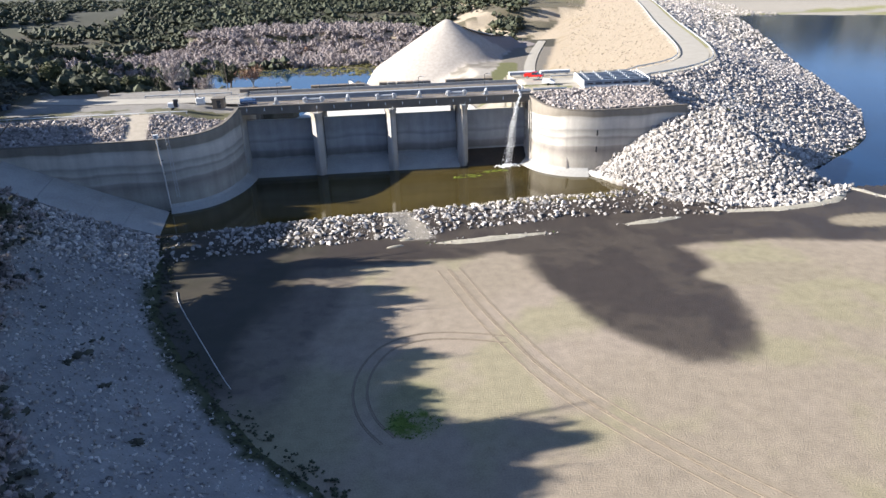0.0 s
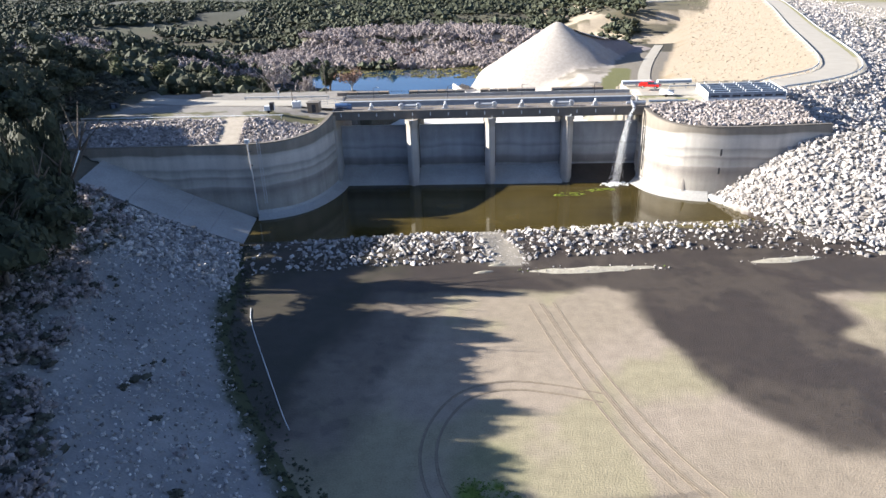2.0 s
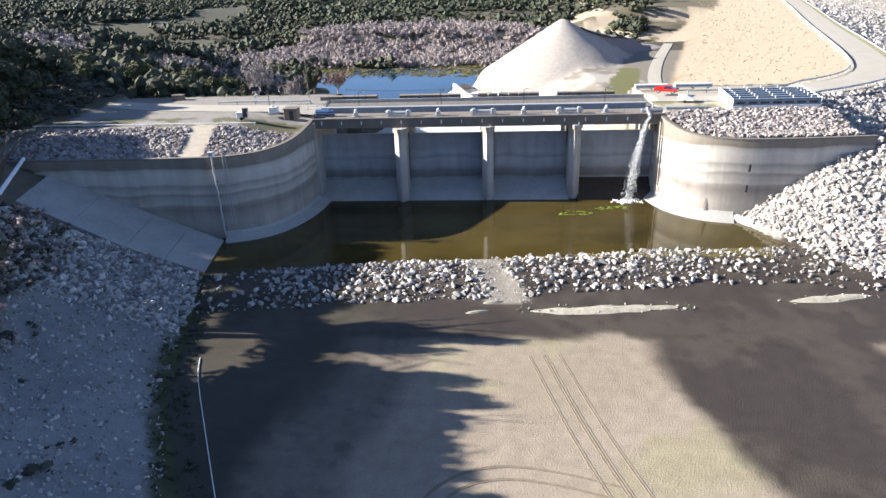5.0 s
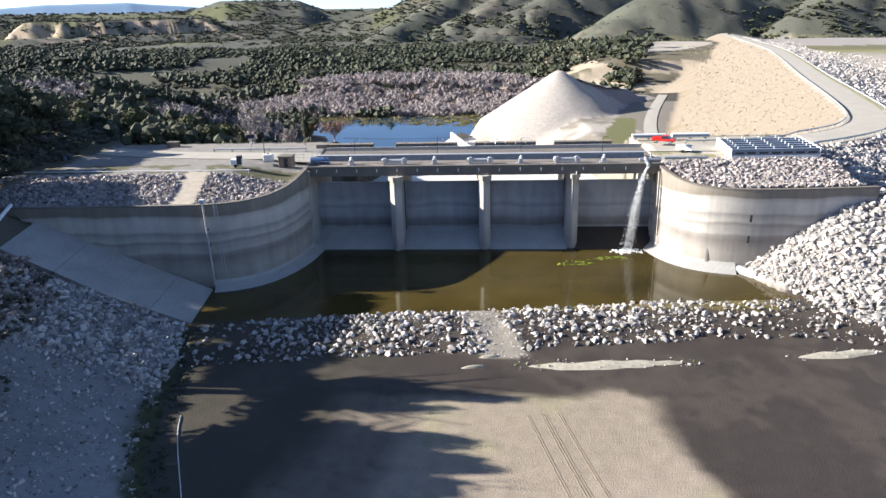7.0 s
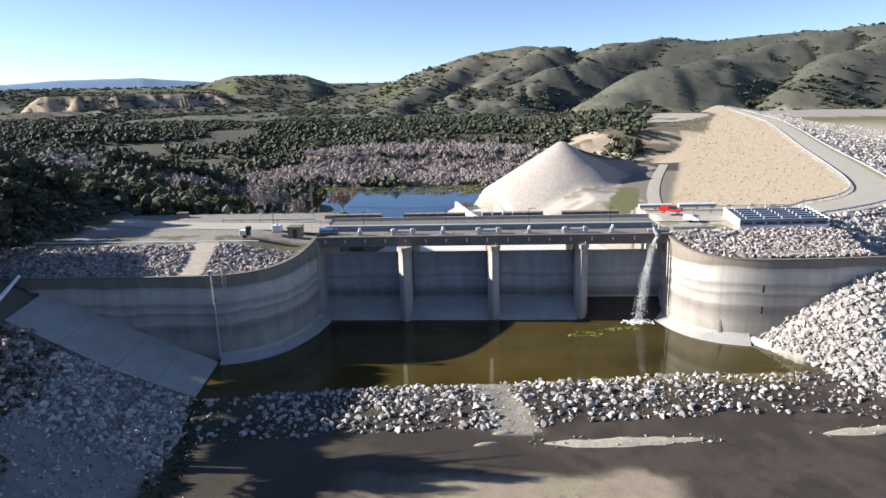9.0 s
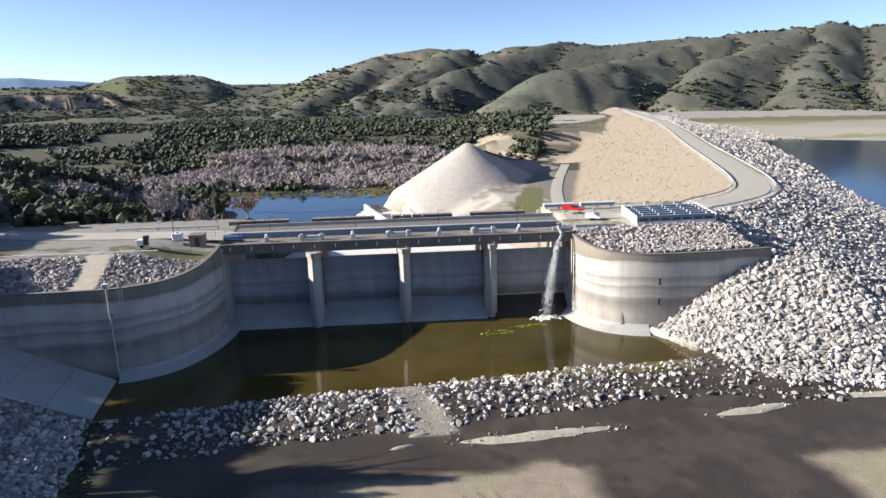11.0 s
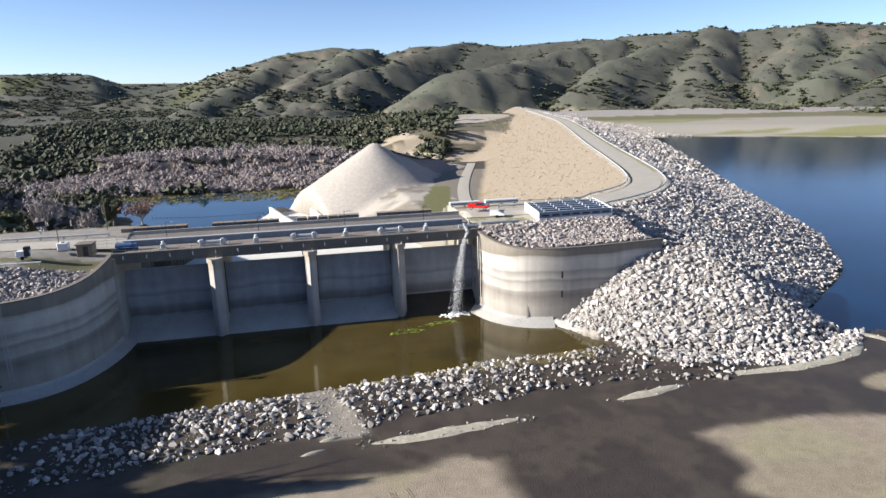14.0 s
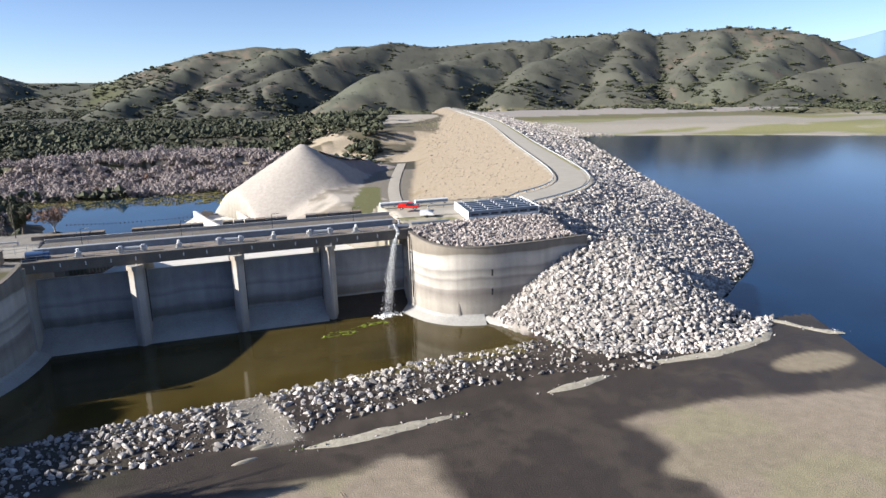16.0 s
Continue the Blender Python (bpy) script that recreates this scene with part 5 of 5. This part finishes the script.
p = spread(5200, -100, 0, 22, 113, bank_brush)
grow("bank_brush", SHRUBS, p, sizes(len(p), 0.5, 1.5, 1.5), M_SAGE, "dull brush on the upper west bank", "brush", 0.8)
p = spread(2600, -100, 0, 22, 113, bank_brush)
grow("bank_twigs", TWIGS, p, sizes(len(p), 0.7, 1.8, 1.5), M_BARE, "leafless twiggy brush on the upper west bank", "brush", 0.9)
p = spread(9000, -52, 0, 26, 112, lambda x, y, z: (dist_line(x, y, BANK_TOE)[0] < 2.2) & (RNG.rand(len(x)) < 0.55))
grow("bank_grass", SHRUBS, p, sizes(len(p), 0.2, 0.6, 1.5), M_OAK, "dark rank grass along the foot of the bank", "grass", 0.8)
p = spread(900, -7, 4, 47, 56, lambda x, y, z: np.hypot((x + 1.8) / 3.6, (y - 50.8) / 3.0) < 0.6 + 0.6 * fbm(x, y, 2))
grow("green_patch", SHRUBS, p, sizes(len(p), 0.08, 0.22, 1.5), M_GRASS, "bright green grass patch on the silt", "grass", 0.6)
p = spread(900, 2, 70, 99, 124, lambda x, y, z: ((np.abs(y - 101.4 - 0.06 * (x - 4)) < 0.5) & (x < 28) | (np.abs(x - 53) < 9) & (np.abs(y - 121 + 0.5 * (x - 53)) < 2.2)) & (RNG.rand(len(x)) < 0.8))
grow("low_weeds", SHRUBS, p, sizes(len(p), 0.12, 0.4, 1.5), M_GRASS, "low green weeds between stones", "weeds", 0.6)
plant(tree("shrub", 1.9, 1.5, M_OLIVE, "lone round olive shrub on the rock spur", 9), [(77, 139, 1.0, 0)])

# ---- roads, rails ----
def drape(name, pts, half, material, label, up=0.12, step=2.0):
    line = smooth_line(pts, step)
    nrm, f = side_of(line), []
    cols = (-1.0, -0.5, 0.0, 0.5, 1.0)
    cc = np.array(cols)
    px_, py_ = line[:, :1] + nrm[:, :1] * half * cc, line[:, 1:2] + nrm[:, 1:2] * half * cc
    pz = land(px_.ravel(), py_.ravel()).reshape(px_.shape)
    pz = np.maximum(pz, pz[:, 2:3]) + up + 0.06 * (1 - np.abs(cc))
    v = np.stack([px_, py_, pz], -1).reshape(-1, 3).tolist()
    for i in range(len(line) - 1):
        for j in range(4):
            a = i * 5 + j
            f.append((a, a + 1, a + 6, a + 5))
    return tagged(mesh_ob(name, v, f, material, smooth=True), label, "road", kind="structure")


drape("road_crest", [(p[0], p[1]) for p in CREST], 4.2, M_ROAD, "pale gravel road along the dam crest")
drape("road_toe", [(47, 182), (53, 215), (58, 250), (64, 285), (73, 330), (86, 378), (97, 414), (110, 456)], 2.8, M_ROAD, "gravel service road below the dam face", 0.25)
drape("road_heap", [(46, 393), (56, 400), (76, 432), (98, 480), (60, 540), (10, 600)], 2.2, M_ROAD, "pale track over the spoil heap", 0.2)
drape("road_yard", [(-38, 162), (-60, 163.5), (-78, 166), (-91, 171)], 3.6, M_ROAD, "pale gravel road past the west yard", 0.1)


def guard_rail(pts, label, gap=4.0, y_max=1e9):
    root = thing("guard_rail", label, "guard rail", "guard rails")
    line = smooth_line(pts, gap)
    z = land(line[:, 0], line[:, 1])
    full = np.c_[line[:, :2], z]
    sweep("rail", np.c_[line[:, :2], z + 0.45], [(-0.05, 0), (-0.09, 0.1), (-0.05, 0.2), (-0.09, 0.3), (-0.02, 0.38), (0.05, 0.38), (0.05, 0)], M_RAIL, root)
    bm = box_bm(bmesh.new(), 0, 0, 0, 0.18, 0.2, 0.9, 0, 0.01)
    me_ = bpy.data.meshes.new("post"); bm.to_mesh(me_); bm.free(); me_.materials.append(M_GREY)
    for x, y, zz in full:
        if y < y_max:
            ob = new("post", me_); ob.parent = root; ob.location = (x, y, zz - 0.1)
    return root


M_RAIL = mat("rail_steel", (0.55, 0.55, 0.53), 0.5, 0.3, var=0.2, scale=0.5, bump=0.05)


def offset(pts, d):
    line = smooth_line(pts, 3.0)
    return (line[:, :2] + side_of(line) * d).tolist()


guard_rail(offset([(60, 167)] + CREST[2:12], -5.4), "weathered steel guard rail on the lake side of the road", 4.0, 330)
guard_rail(offset([(44, 166), (58, 166.5)] + CREST[2:12], 5.4), "weathered steel guard rail on the valley side of the road", 4.0, 330)
guard_rail([(-64, 168.5), (-42, 168)], "pale steel guard rail beside the west yard")
pipe_l = thing("edge_pipe", "low white pipe rail at the yard edge", "pipe rail")
for i in range(14):
    x = -95 + i * 3.6
    rod("post", (x, 147.2, 16.6), (x, 147.2, 17.35), 0.07, M_WHITE, pipe_l)
rod("rail", (-95.5, 147.2, 17.35), (-47.8, 147.2, 17.35), 0.1, M_WHITE, pipe_l)

# ---- wheel ruts on the silt ----
def rut(pts, label):
    line = smooth_line(pts, 0.5)
    root = thing("tyre_track", label, "tyre track", "tyre tracks")
    z = np.maximum(land(line[:, 0], line[:, 1]), -0.05) + 0.015
    for side in (-0.85, 0.85):
        off = line[:, :2] + side_of(line) * side
        sweep("rut", np.c_[off, np.maximum(land(off[:, 0], off[:, 1]), -0.05)], [(-0.19, -0.03), (-0.15, 0.05), (-0.08, 0.02), (0.08, 0.02), (0.15, 0.05), (0.19, -0.03)], M_TRACK, root)


MAIN = [(5.4, 89.5), (9.3, 73.3), (14.6, 57.1), (20.8, 46.7), (29.5, 35.6), (38, 26)]
rut(MAIN, "long wheel ruts pressed into the drying silt")
rut([(x + 2.0 + 0.02 * i, y + 0.3) for i, (x, y) in enumerate(MAIN)], "parallel wheel ruts in the drying silt")
rut([(12, 66.5), (6.9, 68.2), (1, 69.2), (-4, 67.5), (-7, 62.6), (-8.0, 57.0), (-6.8, 51.5), (-4.5, 48.0)], "curving wheel ruts round a green patch")

# ---- small things of the dam ----
# gauge pipe and ladder on the west wall
g = thing("water_gauge", "grey gauge pipe with a box on the wall", "gauge")
rod("pipe", (-49.0, 126.9, 1.0), (-49.3, 127.3, 16.0), 0.16, M_STEEL, g)
mb = box("meter_box", (-49.3, 127.25, 15.9), (0.9, 0.6, 0.8), M_WHITE, g)
box("door", (-49.3, 126.93, 16.0), (0.6, 0.05, 0.6), M_GREY, mb)
for k in range(5):
    box("bracket", (-49.1, 127.35, 2.5 + 2.9 * k), (0.5, 0.5, 0.12), M_DARK, g)
lad = thing("wall_ladder", "steel ladder fixed to the wall", "ladder")
for s in (0, 0.55):
    rod("stile", (-47.6 + s, 127.75 + 0.06 * s, 3.0), (-47.6 + s, 127.75 + 0.06 * s, 16.6), 0.045, M_STEEL, lad)
for k in range(34):
    rod("rung", (-47.6, 127.75, 3.3 + 0.38 * k), (-47.05, 127.78, 3.3 + 0.38 * k), 0.03, M_STEEL, lad, n=5)
pp = thing("white_pipe", "long white pipe lying down the bank", "pipe")
rod("pipe", (-72.8, 105.6, 16.3), (-84.0, 127.2, 15.9), 0.32, M_WHITE, pp, n=12)
rod("collar", (-72.8, 105.6, 16.3), (-72.6, 105.2, 16.3), 0.38, M_DARK, pp, n=12)
# guide bars on the east wall corner
gd = thing("wall_guide", "dark steel guide frame on the wall corner", "guide")
for s in (0, 0.8):
    rod("bar", (33.0 + 0.25 * s, 149.0 - s, 3.0), (33.0 + 0.25 * s, 149.0 - s, 12.6), 0.09, M_DARK, gd)
rod("bar", (33.0, 149.0, 12.6), (33.2, 148.2, 12.6), 0.09, M_DARK, gd)

# water pouring from the pipe at the bridge end
jet = thing("water_jet", "white water falling from a pipe into the pool", "falling water")
rs = np.random.RandomState(5)
t = rs.rand(2600) ** 0.8
side = np.clip(rs.normal(0, 1, (2600, 2)), -2.2, 2.2)
big = 0.014 + 0.04 * rs.rand(2600) ** 2
drops = np.stack([30.6 - 3.2 * t ** 0.75 + side[:, 0] * (0.12 + 0.6 * t), 148.9 - 1.2 * t ** 0.6 + side[:, 1] * (0.1 + 0.4 * t), 16.7 - 16.6 * t ** 1.3], 1)
tall = np.stack([np.ones(2600), np.ones(2600), 3.0 + 6.0 * rs.rand(2600)], 1)
stuff(scatter("stream", ROCKS_PLAIN, drops, big, M_FOAM, 0.1, True, tall), "stream", "broken white drops and strands of falling water", "water", jet)
foam = spread(420, 22.5, 32.5, 144.5, 150.5, lambda x, y, z: np.hypot((x - 27.5) / 3.6, (y - 147.3) / 1.7) < 0.5 + 0.6 * rs.rand(len(x)))
foam[:, 2] = 0.02
stuff(scatter("splash", ROCKS_PLAIN, foam, sizes(len(foam), 0.1, 0.42, 1.6), M_FOAM, 0.2, True), "splash", "white foam on the water", "foam", jet)
valve = thing("outlet_valve", "grey pipe valve at the end of the bridge", "valve")
rod("pipe", (29.4, 151.6, 17.6), (33.6, 151.6, 17.6), 0.42, M_STEEL, valve, n=14)
rod("flange", (30.4, 151.6, 17.6), (30.6, 151.6, 17.6), 0.58, M_WHITE, valve, n=14)
rod("spout", (30.7, 151.6, 17.6), (30.7, 149.0, 16.9), 0.34, M_STEEL, valve, n=12)
rod("wheel", (31.6, 151.6, 18.0), (31.6, 151.6, 18.9), 0.2, M_GREY, valve, n=10)

# floating algae by the east bay
p = spread(420, 12, 27, 137, 147, lambda x, y, z: (np.abs(y - 141.5 - 0.25 * (x - 19)) < 1.2 + 2.2 * (fbm(x, y, 3) - 0.3)) & (fbm(x, y, 2) > 0.5))
p[:, 2] = 0.0
stuff(scatter("algae", ROCKS_PLAIN, p, sizes(len(p), 0.15, 0.5, 1.5), M_ALGAE, 0.0, True, np.tile([1.6, 1.0, 0.06], (len(p), 1))), "algae", "yellow-green algae floating on the pool", "algae")

# white bulkhead sections laid out on the east yard
def bulkhead():
    root = thing("bulkhead_section", "long white and blue-grey steel bulkhead lying on the yard", "bulkhead", "bulkhead sections")
    body = box("body", (0, 0, 0.15), (17.0, 1.55, 1.35), M_BLUEGREY, root, bevel=0.05)
    for s in (-1, 1):
        box("end_plate", (s * 8.55, 0, 0.12), (0.14, 1.75, 1.6), M_WHITE, root)
    box("top_flange", (0, -0.55, 1.5), (17.0, 0.45, 0.12), M_BLUEGREY, root)
    box("bottom_flange", (0, -0.85, 0.1), (17.0, 0.2, 0.5), M_WHITE, root)
    for k in range(7):
        box("slot", (-7.0 + 2.35 * k, -0.79, 0.85), (1.7, 0.06, 0.3), M_DARK, body, bevel=0.005)
    for k in range(5):
        rod("lifting_eye", (-7 + 3.5 * k, 0.3, 1.45), (-7 + 3.5 * k, 0.3, 1.95), 0.09, M_WHITE, root)
    for s in (-6, 0, 6):
        box("timber", (s, 0, -0.12), (0.3, 1.8, 0.27), M_BROWN, root)
    return root


bh = bulkhead()
bh.scale = (1, 1, 1.25)
bh.matrix_basis = pose(56.2, 154.6, 16.95, 0, 0, 1.5) @ Matrix.Diagonal((1, 1, 1.25, 1))
for k in range(1, 6):
    copy_thing(bh, pose(56.2 + 0.25 * k, 154.6 + 2.25 * k, 16.98, 0, 0, 1.5))


def long_tank(x, y, l, label):
    root = thing("steel_trough", label, "steel trough", "white troughs")
    box("body", (0, 0, 0.25), (l, 1.1, 0.95), M_WHITE, root, bevel=0.08)
    box("stripe", (0, -0.57, 0.5), (l * 0.96, 0.05, 0.4), M_BLUEGREY, root, bevel=0.005)
    for s in (-0.4, 0, 0.4):
        box("skid", (s * l, 0, 0), (0.25, 1.2, 0.26), M_DARK, root)
    root.matrix_basis = pose(x, y, 17.35)


long_tank(36.5, 175.5, 7.5, "long white steel trough beside the road")
long_tank(46.0, 175.8, 8.5, "long white steel trough beside the road")

car = thing("pickup_truck", "small bright red pickup parked on the yard", "truck")
bm = box_bm(bmesh.new(), 0, 0, 0.45, 5.0, 1.8, 0.55, 0, 0.12)
part("body", bm, M_RED, car)
bm = bmesh.new()
lo = [bm.verts.new(p) for p in ((-0.5, -0.82, 0.98), (1.5, -0.82, 0.98), (1.5, 0.82, 0.98), (-0.5, 0.82, 0.98))]
hi = [bm.verts.new(p) for p in ((-0.25, -0.68, 1.62), (0.95, -0.68, 1.62), (0.95, 0.68, 1.62), (-0.25, 0.68, 1.62))]
for i in range(4):
    bm.faces.new((lo[i], lo[(i + 1) % 4], hi[(i + 1) % 4], hi[i]))
bm.faces.new(hi)
part("cab_glass", bm, M_GLASS, car)
for s in (-0.6, 0.6):
    box("headlight", (2.5, s, 0.68), (0.06, 0.32, 0.18), M_WHITE, car, bevel=0.01)
    box("tail_light", (-2.5, s, 0.7), (0.06, 0.2, 0.2), M_RED, car, bevel=0.01)
box("bumper", (2.52, 0, 0.42), (0.12, 1.7, 0.16), M_STEEL, car)
box("roof", (0.35, 0, 1.6), (1.35, 1.42, 0.08), M_RED, car, bevel=0.03)
for s in (-1, 1):
    box("bed_side", (-1.5, s * 0.84, 0.98), (1.9, 0.1, 0.28), M_RED, car)
for x in (-1.5, 1.6):
    for s in (-0.86, 0.86):
        wh_ = rod("wheel", (x, s - 0.1, 0.36), (x, s + 0.1, 0.36), 0.36, M_RUBBER, car, n=16)
        rod("rim", (x, s - 0.12, 0.36), (x, s + 0.12, 0.36), 0.2, M_STEEL, wh_, n=12)
car.matrix_basis = pose(38.2, 168.6, 17.72, 0, 0, -25)

wt = thing("white_trailer", "small white trailer with a sloping lid", "trailer")
bm = bmesh.new()
pr = [(-1.6, 0.5), (1.6, 0.5), (1.6, 0.9), (0.3, 1.5), (-1.6, 1.5)]
a = [bm.verts.new((x, -0.8, z)) for x, z in pr]; c = [bm.verts.new((x, 0.8, z)) for x, z in pr]
for i in range(5):
    bm.faces.new((a[i], a[(i + 1) % 5], c[(i + 1) % 5], c[i]))
bm.faces.new(a[::-1]); bm.faces.new(c)
bmesh.ops.recalc_face_normals(bm, faces=bm.faces)
part("body", bm, M_WHITE, wt)
for s in (-0.75, 0.75):
    rod("wheel", (0, s - 0.1, 0.3), (0, s + 0.1, 0.3), 0.32, M_RUBBER, wt, n=12)
wt.matrix_basis = pose(40.6, 161.5, 17.0, 0, 0, -20)
bpipe = thing("blue_pipe", "blue-grey steel pipe along the yard edge", "pipe")
rod("pipe", (35.0, 154.6, 17.3), (43.5, 154.2, 17.35), 0.24, M_BLUEGREY, bpipe, n=12)
for x in (36.5, 42):
    box("saddle", (x, 154.5, 16.7), (0.3, 0.7, 0.45), M_SLAB, bpipe)

# things on the west yard
hut = thing("block_hut", "small brown block hut with a flat roof", "hut")
box("wall", (0, 0, 0), (2.7, 2.5, 2.2), M_BROWN, hut, bevel=0.04)
box("roof", (0, 0, 2.2), (3.0, 2.8, 0.18), M_DECK, hut)
dr = box("door", (0.2, -1.27, 0.05), (0.9, 0.06, 1.85), M_DARK, hut)
rod("handle", (0.5, -1.36, 1.0), (0.5, -1.36, 1.2), 0.03, M_STEEL, dr)
hut.matrix_basis = pose(-41.6, 151.8, 16.95)
bt = thing("blue_pump", "dark blue pump set beside the bridge end", "pump")
box("skid", (0, 0, 0), (4.2, 1.6, 0.2), M_DARK, bt)
rod("barrel", (-1.7, 0, 0.9), (1.2, 0, 0.9), 0.62, M_BLUE, bt, n=16)
box("engine", (1.6, 0, 0.2), (0.9, 1.1, 1.1), M_BLUE, bt, bevel=0.08)
bt.matrix_basis = pose(-35.2, 153.2, 17.05)
tk = thing("white_tank", "square white tank on a frame", "tank")
box("tank", (0, 0, 0.3), (1.9, 1.4, 1.35), M_WHITE, tk, bevel=0.1)
box("frame", (0, 0, 0), (2.0, 1.5, 0.3), M_GREY, tk)
rod("filler_cap", (0, 0, 1.6), (0, 0, 1.8), 0.25, M_DARK, tk, n=10)
tk.matrix_basis = pose(-47.2, 157.0, 16.95)
tr = thing("generator_trailer", "white generator trailer with a dark open end", "trailer")
box("body", (0, 0, 0.5), (2.1, 1.5, 1.1), M_WHITE, tr, bevel=0.06)
box("grille", (0.85, -0.78, 0.6), (1.0, 0.08, 1.3), M_DARK, tr)
box("exhaust_box", (0.7, 0, 1.6), (0.9, 1.0, 0.7), M_DARK, tr)
rod("tow_bar", (-1.0, 0, 0.45), (-2.4, 0, 0.4), 0.06, M_GREY, tr)
for s in (-0.8, 0.8):
    rod("wheel", (0, s - 0.1, 0.32), (0, s + 0.1, 0.32), 0.33, M_RUBBER, tr, n=12)
tr.matrix_basis = pose(-52.3, 152.0, 17.0)
so = thing("solar_post", "small tilted solar panel on a post", "solar panel")
rod("post", (0, 0, 0), (0, 0, 3.2), 0.06, M_GREY, so)
bm = bmesh.new(); bmesh.ops.create_cube(bm, size=1.0, matrix=pose(0, 0, 3.3, 40, 0, 25) @ Matrix.Diagonal((1.8, 1.2, 0.06, 1)))
part("panel", bm, M_GLASS, so)
box("battery_box", (0, -0.2, 1.3), (0.5, 0.35, 0.7), M_WHITE, so)
so.matrix_basis = pose(-55.5, 170.0, 16.9)
cr = thing("timber_box", "weathered brown timber box at the road edge", "box")
box("body", (0, 0, 0), (2.6, 1.6, 1.3), M_BROWN, cr)
box("lid", (0, 0, 1.3), (2.8, 1.8, 0.12), M_DECK, cr)
cr.matrix_basis = pose(-77, 175.5, 16.9)
dc = thing("dark_cabinet", "dark green metal cabinet at the yard edge", "cabinet")
box("body", (0, 0, 0), (2.0, 1.4, 1.5), M_DARK, dc)
box("door", (0, -0.72, 0.1), (0.9, 0.05, 1.2), M_BLUEGREY, dc)
dc.matrix_basis = pose(-94.5, 160.5, 16.9)
fen = thing("yard_gate", "light mesh gate at the bridge end", "gate")
for k in range(5):
    rod("post", (-44 + 1.9 * k, 158.5 + 0.3 * k, 16.9), (-44 + 1.9 * k, 158.5 + 0.3 * k, 18.6), 0.05, M_STEEL, fen)
for z in (17.4, 18.0, 18.6):
    rod("rail", (-44, 158.5, z), (-36.4, 159.7, z), 0.035, M_STEEL, fen)
for x, y, h in ((-44.5, 176, 9.0), (-119, 182, 8.0), (-49.0, 160, 4.2)):
    po = thing("utility_pole", "slim weathered pole behind the yard", "pole", "poles")
    rod("shaft", (0, 0, -0.3), (0, 0, h), 0.11, M_BARK, po, r2=0.07)
    rod("cross_arm", (-0.6, 0, h - 0.4), (0.6, 0, h - 0.4), 0.05, M_BARK, po)
    po.matrix_basis = pose(x, y, float(land(np.array([x]), np.array([y]))[0]))

# outlet wall and float line in the valley
ow = thing("outlet_wall", "pale concrete training wall beside the pond", "wall", kind="structure")
sweep("wall_face", np.array([(-6.0, 325.0, -21.5), (-14, 352, -21.5), (-21.5, 380.0, -21.5)]), [(-0.6, -6), (-0.6, 7.5), (0.6, 7.5), (0.6, -6)], M_PALE, ow)
sweep("wall_face", np.array([(8.0, 325.0, -21.5), (4.0, 352, -21.5), (0.0, 372.0, -21.5)]), [(-0.6, -6), (-0.6, 7.0), (0.6, 7.0), (0.6, -6)], M_PALE, ow)
boom = thing("float_line", "line of small floats across the pond", "float line")
fl = smooth_line([(-92, 428), (-60, 420), (-24, 424)], 2.2)
bm = bmesh.new(); bmesh.ops.create_icosphere(bm, subdivisions=1, radius=0.35)
me_ = bpy.data.meshes.new("float"); bm.to_mesh(me_); bm.free(); me_.materials.append(M_DARK)
for x, y in fl:
    ob = new("float", me_); ob.parent = boom; ob.location = (x, y, -24.45)
cable = thing("fallen_cable", "thin pale cable lying along the bank foot", "cable")
cl = smooth_line([(-37.5, 88), (-36.2, 84), (-31, 74), (-25, 62.5), (-23.5, 60)], 0.8)
cz = land(cl[:, 0], cl[:, 1])
sweep("cable", np.c_[cl, np.maximum(cz, 0) + 0.06], [(-0.06, 0), (0, 0.1), (0.06, 0)], M_WHITE, cable)
